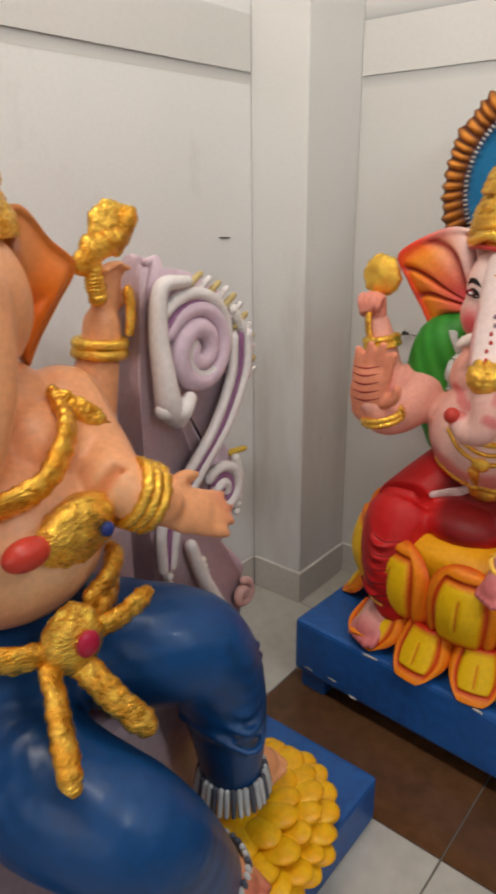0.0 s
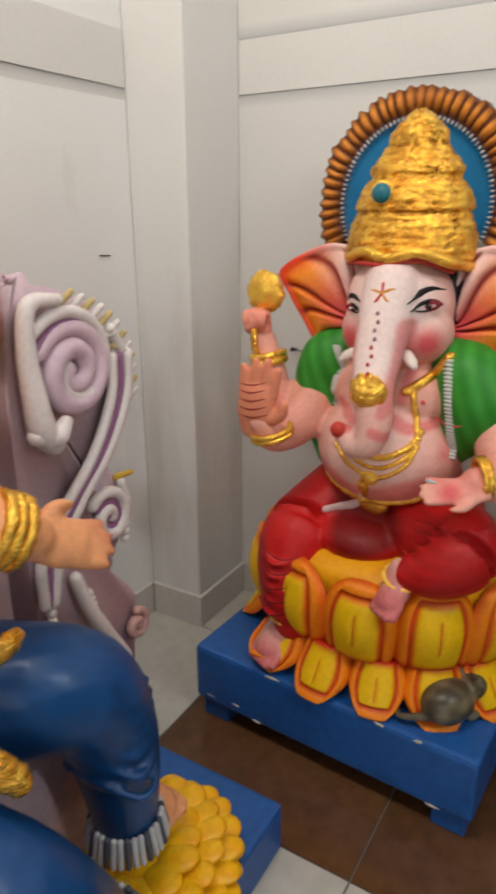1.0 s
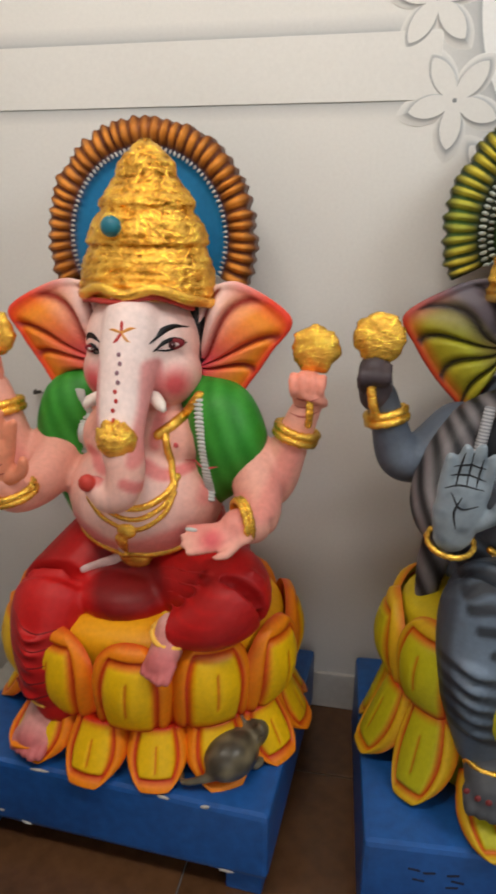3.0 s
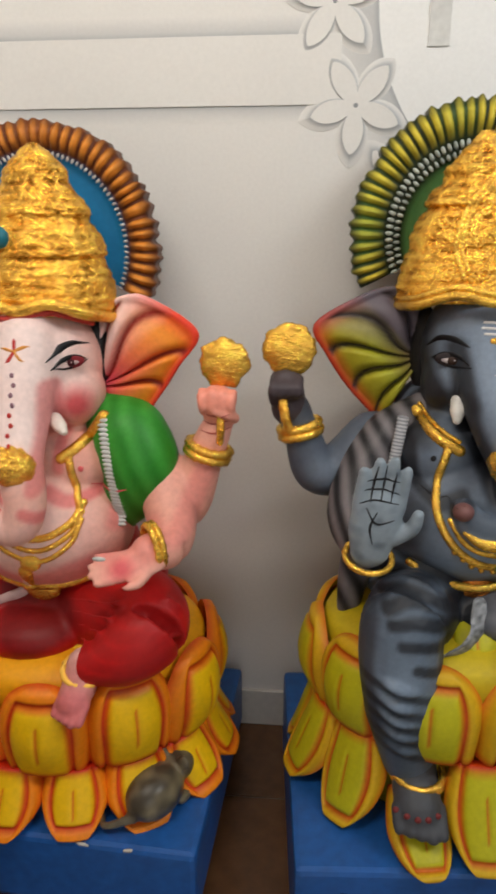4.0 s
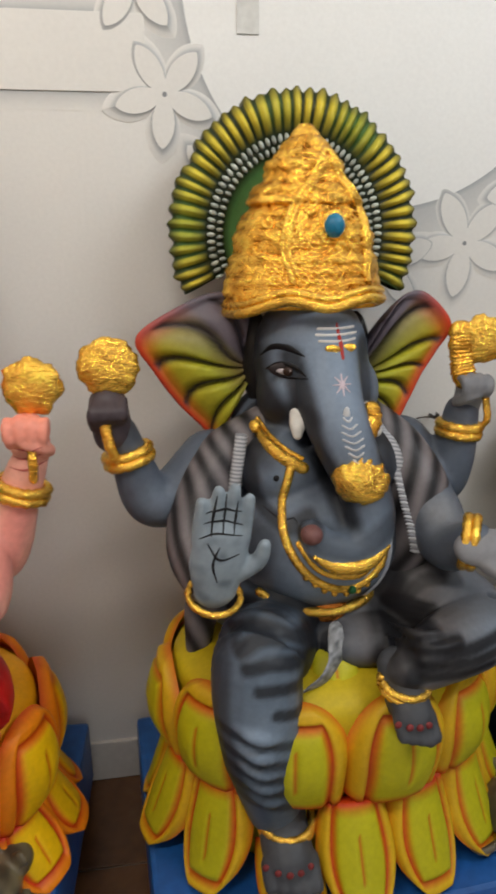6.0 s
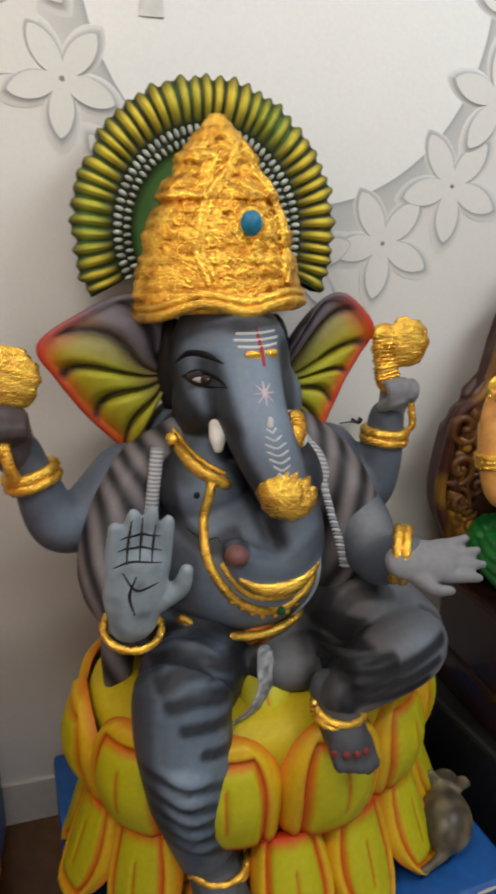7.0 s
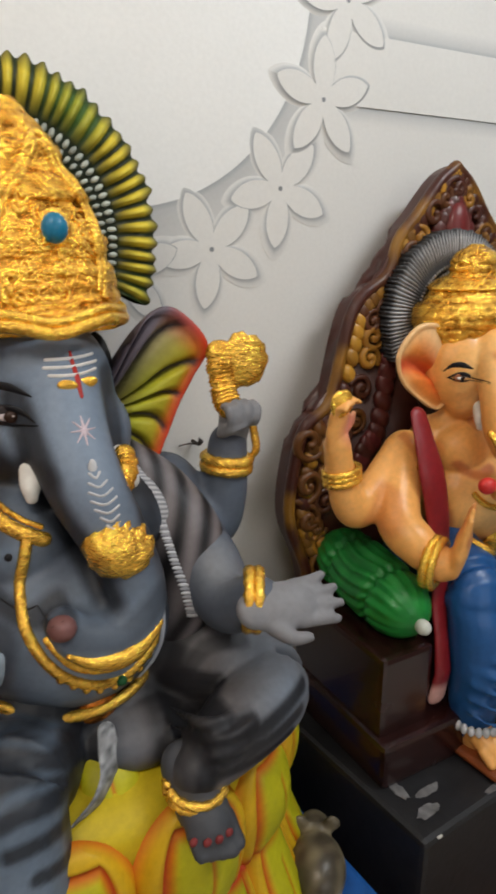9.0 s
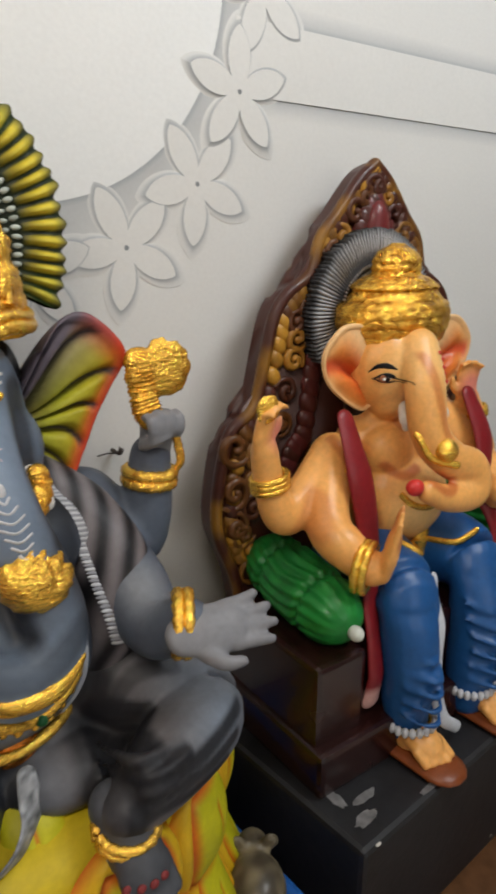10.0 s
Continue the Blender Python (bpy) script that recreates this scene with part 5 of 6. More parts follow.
def small_idol():
    fig = Figure([PAINT, GOLD, GLOSS])
    SK, LT, ROSE = (0.84, 0.40, 0.11), (0.90, 0.60, 0.24), (0.62, 0.11, 0.05)
    BLUECLOTH, REDC = (0.014, 0.085, 0.26), (0.22, 0.012, 0.016)
    skin = [ball((1.365, -0.265, 1.085), (0.112, 0.100, 0.105)), ball((1.345, -0.285, 1.03), (0.055, 0.055, 0.058)), ball((1.425, -0.285, 1.03), (0.055, 0.055, 0.058)),
            tube([(1.372, -0.342, 1.123), (1.348, -0.397, 1.057), (1.345, -0.428, 0.966), (1.393, -0.452, 0.907), (1.457, -0.464, 0.878), (1.46, -0.477, 0.826), (1.372, -0.483, 0.832), (1.296, -0.483, 0.864)], [0.050, 0.048, 0.044, 0.042, 0.040, 0.036, 0.031, 0.024], n=40, seg=16),
            ball((1.395, -0.28, 0.785), (0.135, 0.120, 0.115)), ball((1.345, -0.29, 0.905), (0.070, 0.066, 0.060)), ball((1.445, -0.29, 0.905), (0.070, 0.066, 0.060)), ball((1.395, -0.22, 0.88), (0.155, 0.09, 0.125)), ball((1.39, -0.22, 0.96), (0.12, 0.08, 0.07)),
            tube([(1.198, -0.263, 0.909), (1.082, -0.3, 0.831), (1.037, -0.306, 0.831), (1.008, -0.306, 0.897), (0.991, -0.312, 0.97)], [0.050, 0.045, 0.040, 0.032, 0.029], n=24),
            tube([(1.565, -0.235, 0.935), (1.655, -0.265, 0.845), (1.690, -0.285, 0.835), (1.645, -0.29, 0.93), (1.615, -0.29, 0.985)], [0.055, 0.050, 0.045, 0.034, 0.030], n=24),
            tube([(1.198, -0.263, 0.909), (1.122, -0.361, 0.807), (1.122, -0.434, 0.769), (1.154, -0.483, 0.733)], [0.052, 0.050, 0.043, 0.034], n=24),
            tube([(1.555, -0.255, 0.925), (1.63, -0.335, 0.825), (1.61, -0.42, 0.785), (1.575, -0.46, 0.80)], [0.060, 0.055, 0.046, 0.034], n=24)]
    skin += hand_shapes((1.171, -0.513, 0.769), (0.12, -0.15, 1.0), (0.75, -0.7, 0.1), 0.92, 0.16, 0.05, -1)
    skin += hand_shapes((0.985, -0.318, 1.0), (0.05, -0.2, 1.0), (0.6, -1.0, 0.0), 0.85, 0.12, 0.9, -1)
    skin += hand_shapes((1.600, -0.295, 1.015), (-0.05, -0.15, 1.0), (-0.4, -1.0, 0.0), 0.80, 0.12, 0.7, 1)
    spots = [((1.385, -0.35, 1.07), 0.12, LT), ((1.40, -0.40, 0.80), 0.12, LT), ((1.36, -0.45, 0.85), 0.05, ROSE), ((1.02, -0.32, 1.0), 0.05, (0.74, 0.26, 0.18)), ((1.60, -0.32, 1.02), 0.05, (0.74, 0.24, 0.18)), ((1.225, -0.49, 0.80), 0.05, (0.72, 0.26, 0.18))]
    def paint(p):
        c = SK
        for q, r, k in spots:
            d = math.dist(p, q)
            if d < r:
                c = mix(c, k, (1 - d / r) * 1.4)
        return c
    v, f = fused(skin, 0.0055)
    base = np.array([paint(p) for p in v])
    RUST = (0.48, 0.09, 0.02)
    marks = [([(1.235, 0.99), (1.23, 0.90), (1.24, 0.82)], 0.02, RUST, 0.5), ([(1.335, 1.12), (1.345, 1.03), (1.36, 0.96)], 0.012, RUST, 0.55), ([(1.44, 1.10), (1.43, 1.0)], 0.012, RUST, 0.5), ([(1.30, 0.885), (1.34, 0.858), (1.38, 0.868)], 0.010, RUST, 0.7), ([(1.27, 0.95), (1.26, 0.85), (1.28, 0.75)], 0.014, RUST, 0.6), ([(1.18, 0.97), (1.20, 0.88), (1.17, 0.80)], 0.014, RUST, 0.5), ([(1.10, 0.86), (1.06, 0.80)], 0.02, RUST, 0.4), ([(1.29, 0.72), (1.40, 0.685), (1.50, 0.72)], 0.025, RUST, 0.6)]
    fig.add((v, f), 2, np.where((v[:, 1] < -0.27)[:, None], airbrush(v, base, marks), base))
    legs = [tube([(1.34, -0.202, 0.653), (1.28, -0.397, 0.653), (1.252, -0.492, 0.633), (1.242, -0.474, 0.533), (1.242, -0.465, 0.433), (1.247, -0.465, 0.358)], [0.095, 0.085, 0.072, 0.060, 0.054, 0.044], n=30, seg=20),
            tube([(1.46, -0.202, 0.653), (1.505, -0.397, 0.653), (1.49, -0.482, 0.613), (1.467, -0.466, 0.503), (1.452, -0.47, 0.413), (1.448, -0.47, 0.343)], [0.095, 0.085, 0.074, 0.062, 0.056, 0.046], n=30, seg=20),
            ball((1.40, -0.22, 0.63), (0.19, 0.15, 0.08))]
    for i in range(6):
        for x in (1.243, 1.455):
            legs.append(tube([(x - 0.055, -0.50, 0.42 + 0.035 * i), (x, -0.545, 0.405 + 0.034 * i), (x + 0.055, -0.50, 0.42 + 0.034 * i)], [0.003, 0.008, 0.003], n=12, seg=8))
    fig.add(fused(legs, 0.0065, 3), 2, BLUECLOTH)
    feet = foot_shapes((1.246, -0.50, 0.345), (0.05, -1, -0.15), 0.95) + [tube([(1.247, -0.465, 0.39), (1.246, -0.48, 0.34)], [0.036, 0.038], n=6)]
    feet += foot_shapes((1.470, -0.50, 0.345), (0.15, -1, -0.15), 0.95) + [tube([(1.450, -0.465, 0.39), (1.462, -0.48, 0.34)], [0.036, 0.038], n=6)]
    fig.add(fused(feet, 0.0038, 2), 2, SK)
    for x in (1.248, 1.472):
        fig.add(tube([(x - 0.01, -0.44, 0.312), (x + 0.004, -0.56, 0.308)], [0.050, 0.052], n=10, flat=0.28, side=(0, 0, 1)), 2, (0.22, 0.055, 0.014))
    fig.add(fused([ball((1.297, -0.225, 1.06), (0.035, 0.045, 0.10)), ball((1.473, -0.225, 1.06), (0.035, 0.045, 0.10))], 0.008), 2, (0.012, 0.010, 0.010))
    E = ((0.52, 0.06, 0.015), (0.66, 0.12, 0.02), (0.74, 0.26, 0.05), (0.78, 0.46, 0.20), (0.80, 0.50, 0.24))
    ear(fig, (1.300, 1.060), [(1.300, 1.160), (1.255, 1.182), (1.200, 1.178), (1.155, 1.130), (1.165, 1.075), (1.205, 1.035), (1.265, 1.000), (1.295, 1.01)], -0.235, -0.275, E, (0.58, 0.09, 0.03), mat=2, bands=2, thick=0.02)
    ear(fig, (1.470, 1.060), [(1.470, 1.160), (1.515, 1.182), (1.57, 1.178), (1.615, 1.130), (1.605, 1.075), (1.565, 1.035), (1.505, 1.000), (1.475, 1.01)], -0.235, -0.275, E, (0.58, 0.09, 0.03), mat=2, bands=2, thick=0.02)
    # silver ruffled halo behind the crown
    halo(fig, (1.385, 1.185), 0.178, 0.180, -0.165, 1.09, ((0.42, 0.42, 0.43), (0.030, 0.030, 0.033), (0.03, 0.03, 0.03), (0.16, 0.16, 0.16)), 84, (0.4, 0.4, 0.4), 0.66, 0.003, relief=0.4)
    crown(fig, (1.388, -0.235, 1.135), [(0.0, 0.128), (0.02, 0.138), (0.05, 0.146), (0.075, 0.142), (0.09, 0.122), (0.105, 0.108), (0.115, 0.112), (0.13, 0.092), (0.14, 0.064), (0.155, 0.062), (0.175, 0.058), (0.19, 0.040), (0.203, 0.012)], 0.80, (0, 0), 0.002, pitch=0.018)
    fig.surface()
    eye(fig, 1.288, 1.074, 0.018, 4, lid=(0.30, 0.10, 0.04))
    eye(fig, 1.440, 1.070, 0.020, -4, lid=(0.30, 0.10, 0.04))
    for i in range(5):
        fig.spot(1.385 + 0.008 * ((i % 2) - 0.5), 1.125 - 0.014 * i, (0.006, 0.005), 0, (0.55, 0.04, 0.03), 0, 0.4)
    for s in (-1, 1):
        fig.add(tube([(1.388 + s * 0.045, -0.345, 1.005), (1.388 + s * 0.058, -0.365, 0.985), (1.388 + s * 0.060, -0.368, 0.972)], [0.017, 0.016, 0.010], n=10), 2, (0.76, 0.74, 0.68))
    v, f = ball((1.355, -0.47, 0.937), (0.030, 0.030, 0.026), (0, 30, 0), 20, 14)
    fig.add((v, f), 1, GLD)
    fig.add(ball((1.257, -0.483, 0.881), (0.020, 0.020, 0.017)), 2, (0.62, 0.035, 0.03))
    fig.surface()
    fig.stroke([(1.295, 0.985), (1.325, 0.925), (1.375, 0.905)], 0.009, 1, GLD, 0.7, 30)
    fig.stroke([(1.30, 0.86), (1.345, 0.80), (1.41, 0.785), (1.475, 0.81)], 0.008, 1, GLD, 0.8, 40)
    fig.stroke([(1.28, 0.74), (1.34, 0.700), (1.42, 0.693), (1.50, 0.72)], 0.009, 1, GLD, 0.8, 40)
    fig.stroke([(1.19, 0.895), (1.225, 0.885), (1.262, 0.895)], 0.011, 1, GLD, 0.7, 20)
    fig.spot(1.415, 0.685, (0.03, 0.04), 1, GLD, 0, 0.5)
    # red scarf down both sides, white cloth between the legs
    for path in ([(1.192, -0.318, 1.0), (1.188, -0.379, 0.901), (1.2, -0.403, 0.794), (1.183, -0.446, 0.699), (1.167, -0.456, 0.576), (1.159, -0.44, 0.442)], [(1.588, -0.318, 1.0), (1.592, -0.379, 0.901), (1.58, -0.403, 0.794), (1.597, -0.446, 0.699), (1.613, -0.456, 0.576), (1.621, -0.44, 0.442)]):
        fig.add(tube(path, [0.022, 0.032, 0.030, 0.022, 0.018, 0.024], n=36, flat=0.35, side=(0, 1, 0.2)), 2, lambda p: mix(REDC, (0.62, 0.34, 0.30), (0.48 - p[2]) / 0.02))
    fig.add(tube([(1.331, -0.495, 0.663), (1.275, -0.552, 0.611), (1.273, -0.51, 0.497), (1.293, -0.52, 0.389), (1.349, -0.52, 0.334)], [0.016, 0.020, 0.018, 0.016, 0.014], n=26, flat=0.4, side=(0, 1, 0)), 0, (0.58, 0.60, 0.64))
    for x in (1.247, 1.450):
        for i in range(12):
            a = math.pi * i / 11
            fig.add(ball((x - 0.055 * math.cos(a), -0.475 - 0.05 * math.sin(a), 0.378), (0.008, 0.008, 0.012), nu=8, nv=6), 0, (0.60, 0.61, 0.64))
    bangle(fig, (1.01, -0.306, 0.902), (-0.15, 0, 1), 0.036, 0.007, rows=3)
    bangle(fig, (1.640, -0.29, 0.945), (-0.3, 0, 1), 0.036, 0.007)
    bangle(fig, (1.14, -0.47, 0.739), (0.5, -0.8, -0.1), 0.046, 0.010, rows=2)
    bangle(fig, (1.247, -0.475, 0.372), (0, 0, 1), 0.042, 0.007, rows=1)
    emblem(fig, (0.98, -0.342, 1.055), 0.026)
    # shallow seated pose: depth drawn in towards the backrest
    fig.V = [np.column_stack([q[:, 0], -0.19 + (q[:, 1] + 0.19) * (0.82 + 0.18 * np.clip((0.64 - q[:, 2]) / 0.14, 0, 1)), q[:, 2]]) for q in (np.asarray(u, float) for u in fig.V)]
    ob = fig.done("idol_statue", (1.40, -0.28, 0.58), "peach idol in blue trousers seated on maroon throne", "statue")
    ob.location = (1.42, -0.28, 0.607)
    return ob

small_idol()

# ---- orange idol beside the side wall ----
TURN1 = pose(-0.80, -1.46, 0, 0, 0, 90)
def orange_idol():
    fig = Figure([PAINT, GOLD, GLOSS])
    SK, LT, OR = (0.80, 0.36, 0.17), (0.82, 0.48, 0.27), (0.70, 0.13, 0.010)
    BL = (0.005, 0.060, 0.205)
    skin = [ball((-0.02, 0.0, 1.20), (0.115, 0.105, 0.120)), tube([(-0.03, -0.06, 1.22), (-0.045, -0.09, 1.14), (-0.075, -0.115, 1.06), (-0.115, -0.13, 1.0), (-0.16, -0.13, 0.965)], [0.060, 0.056, 0.050, 0.044, 0.036], n=30, seg=16),
            ball((-0.02, -0.045, 0.87), (0.158, 0.150, 0.135)), ball((-0.08, -0.05, 0.99), (0.08, 0.08, 0.07)), ball((0.05, -0.05, 0.99), (0.082, 0.08, 0.072)), ball((-0.02, 0.03, 0.98), (0.185, 0.11, 0.15)),
            tube([(0.150, 0.02, 1.02), (0.205, 0.04, 0.955), (0.232, 0.05, 0.985), (0.265, 0.05, 1.075), (0.275, 0.05, 1.125)], [0.062, 0.056, 0.050, 0.036, 0.034], n=24),
            tube([(-0.19, 0.02, 1.02), (-0.255, 0.04, 0.955), (-0.28, 0.05, 0.985), (-0.30, 0.05, 1.125)], [0.062, 0.056, 0.050, 0.034], n=24),
            tube([(0.145, 0.0, 1.02), (0.125, -0.10, 0.955), (0.105, -0.185, 0.935), (0.155, -0.205, 0.900)], [0.066, 0.058, 0.044, 0.036], n=24)]
    skin += hand_shapes((0.195, -0.21, 0.875), (1.0, -0.15, -0.45), (0.3, -0.8, 0.5), 1.05, 0.12, 0.1, 1)
    skin += hand_shapes((0.283, 0.045, 1.165), (0.1, -0.1, 1.0), (0.2, -1.0, 0.0), 0.85, 0.12, 0.8, -1)
    def paint(p):
        c = mix(SK, LT, (0.16 - math.dist(p, (0.0, -0.20, 0.87))) / 0.12)
        return mix(c, (0.62, 0.20, 0.12), (p[0] - 0.25) / 0.06) if p[2] < 0.9 else c
    fig.add(fused(skin, 0.0065), 2, paint)
    legs = [tube([(0.03, 0.02, 0.63), (0.13, -0.15, 0.635), (0.205, -0.215, 0.61), (0.235, -0.240, 0.53), (0.240, -0.255, 0.44), (0.235, -0.265, 0.35)], [0.115, 0.106, 0.096, 0.082, 0.070, 0.056], n=30, seg=20),
            tube([(-0.08, 0.02, 0.60), (-0.09, -0.18, 0.535), (-0.045, -0.31, 0.495), (0.015, -0.33, 0.40), (0.07, -0.325, 0.30), (0.10, -0.315, 0.25)], [0.12, 0.110, 0.098, 0.088, 0.078, 0.068], n=30, seg=20), ball((-0.03, 0.0, 0.63), (0.20, 0.17, 0.12))]
    for i in range(6):
        legs.append(tube([(0.15 + 0.012 * i, -0.20, 0.50 + 0.03 * i), (0.20 + 0.004 * i, -0.345 + 0.012 * i, 0.465 + 0.03 * i), (0.30, -0.29, 0.48 + 0.025 * i)], [0.003, 0.009, 0.003], n=12, seg=8))
        legs.append(tube([(-0.13 + 0.02 * i, -0.28 - 0.008 * i, 0.50 - 0.04 * i), (-0.02 + 0.018 * i, -0.412 + 0.004 * i, 0.465 - 0.04 * i), (0.07 + 0.014 * i, -0.36, 0.48 - 0.04 * i)], [0.003, 0.009, 0.003], n=12, seg=8))
    v, f = fused(legs, 0.0065, 3)
    # darker blue below folds and between the legs is shade put into the colour
    BLUE_SHADE = (0.003, 0.014, 0.050)
    marks = [([(0.13 + 0.014 * i, 0.50 + 0.030 * i), (0.20 + 0.004 * i, 0.450 + 0.03 * i), (0.30, 0.47 + 0.025 * i)], 0.011, BLUE_SHADE, 0.35) for i in range(6)]
    marks += [([(-0.13 + 0.02 * i, 0.49 - 0.04 * i), (-0.02 + 0.018 * i, 0.447 - 0.04 * i), (0.07 + 0.014 * i, 0.465 - 0.04 * i)], 0.011, BLUE_SHADE, 0.35) for i in range(5)]
    marks += [([(0.05, 0.60), (0.11, 0.50), (0.16, 0.36)], 0.05, BLUE_SHADE, 0.6)]
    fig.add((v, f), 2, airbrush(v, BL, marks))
    feet = foot_shapes((0.325, -0.239, 0.285), (0.25, -1, -0.15), 0.9) + foot_shapes((0.120, -0.345, 0.255), (0.15, -1, -0.2), 1.0)
    fig.add(fused(feet, 0.0038, 2), 2, lambda p: mix(SK, (0.55, 0.16, 0.10), (-0.36 - p[1]) / 0.04))
    E = ((0.74, 0.12, 0.01), (0.76, 0.16, 0.01), (0.70, 0.18, 0.02), (0.62, 0.15, 0.02), (0.52, 0.17, 0.04))
    ear(fig, (0.075, 1.17), [(0.075, 1.315), (0.12, 1.325), (0.165, 1.275), (0.205, 1.235), (0.165, 1.18), (0.125, 1.13), (0.10, 1.09)], 0.02, 0.02, E, (0.45, 0.07, 0.008), mat=2, bands=0)
    crown(fig, (-0.025, 0.02, 1.285), [(0.0, 0.125), (0.03, 0.122), (0.06, 0.105), (0.075, 0.11), (0.11, 0.098), (0.15, 0.085), (0.2, 0.06), (0.26, 0.02)], 0.8, (0, 0))
    fig.surface()
    # heavy gold collar, belly plate, belt with tassels
    gold_rope(fig, [(-0.10, -0.16, 0.965), (-0.02, -0.175, 0.985), (0.05, -0.14, 1.03), (0.085, -0.07, 1.06)], 0.020)
    gold_rope(fig, [(0.085, -0.085, 1.055), (0.125, -0.10, 1.02), (0.145, -0.11, 0.96)], 0.019)
    v, f = ball((0.02, -0.182, 0.905), (0.080, 0.035, 0.055), (20, 8, 16), 34, 24)
    fig.add((np.array([Vector(p) + Vector((0, -0.010, 0)) * noise.noise(Vector(p) * 80) for p in v]), f), 1, GLD)
    fig.add(ball((0.045, -0.215, 0.905), (0.011, 0.009, 0.011)), 2, (0.02, 0.04, 0.22))
    fig.add(ball((-0.075, -0.205, 0.915), (0.035, 0.02, 0.022)), 2, (0.60, 0.05, 0.03))
    gold_rope(fig, [(-0.16, -0.16, 0.775), (-0.06, -0.205, 0.758), (0.05, -0.185, 0.765), (0.13, -0.11, 0.79)], 0.022)
    v, f = ball((-0.03, -0.215, 0.765), (0.048, 0.03, 0.052), nu=24, nv=18)
    fig.add((np.array([Vector(p) * (1 + 0.015 * noise.noise(Vector(p) * 80)) for p in v]), f), 1, GLD)
    fig.add(ball((-0.028, -0.247, 0.772), (0.018, 0.010, 0.020)), 2, (0.45, 0.012, 0.05))
    for pts, r in (([(-0.03, -0.225, 0.73), (-0.015, -0.27, 0.69), (0.01, -0.305, 0.640)], 0.022), ([(-0.07, -0.215, 0.74), (-0.10, -0.27, 0.70), (-0.125, -0.32, 0.655)], 0.020), ([(0.0, -0.215, 0.76), (0.045, -0.23, 0.77), (0.085, -0.235, 0.785)], 0.020), ([(0.03, -0.185, 0.79), (0.07, -0.18, 0.81), (0.095, -0.165, 0.825)], 0.018)):
        gold_rope(fig, pts, r, 24)
    bangle(fig, (0.268, 0.05, 1.085), (0.1, 0, 1), 0.040, 0.011)
    bangle(fig, (0.125, -0.195, 0.922), (0.8, -0.3, -0.5), 0.046, 0.010, rows=3)
    emblem(fig, (0.295, 0.03, 1.285), 0.045, seed=2)
    gold_rope(fig, [(0.225, 0.02, 1.235), (0.255, 0.02, 1.255), (0.30, 0.02, 1.27), (0.325, 0.02, 1.30)], 0.022)
    gold_rope(fig, [(0.240, 0.02, 1.26), (0.243, 0.02, 1.22), (0.248, 0.02, 1.18)], 0.018)
    gold_rope(fig, [(0.315, 0.02, 1.18), (0.318, 0.02, 1.14), (0.312, 0.02, 1.11)], 0.010)
    # silver hems
    for c, r in (((0.236, -0.266, 0.335), 0.060), ((0.102, -0.316, 0.255), 0.074)):
        for i in range(34):
            a = 2 * math.pi * i / 34
            fig.add(tube([(c[0] + r * math.cos(a), c[1] + r * math.sin(a), c[2] + 0.02), (c[0] + 1.15 * r * math.cos(a), c[1] + 1.15 * r * math.sin(a), c[2] - 0.025)], [0.006, 0.005], n=5, seg=6), 0, (0.55, 0.56, 0.58) if i % 3 else (0.08, 0.09, 0.12))
    ob = fig.done("idol_statue", (0, 0, 0), "peach idol in blue trousers with heavy gold ornaments", "statue")
    ob.matrix_world = TURN1
    return ob

orange_idol()

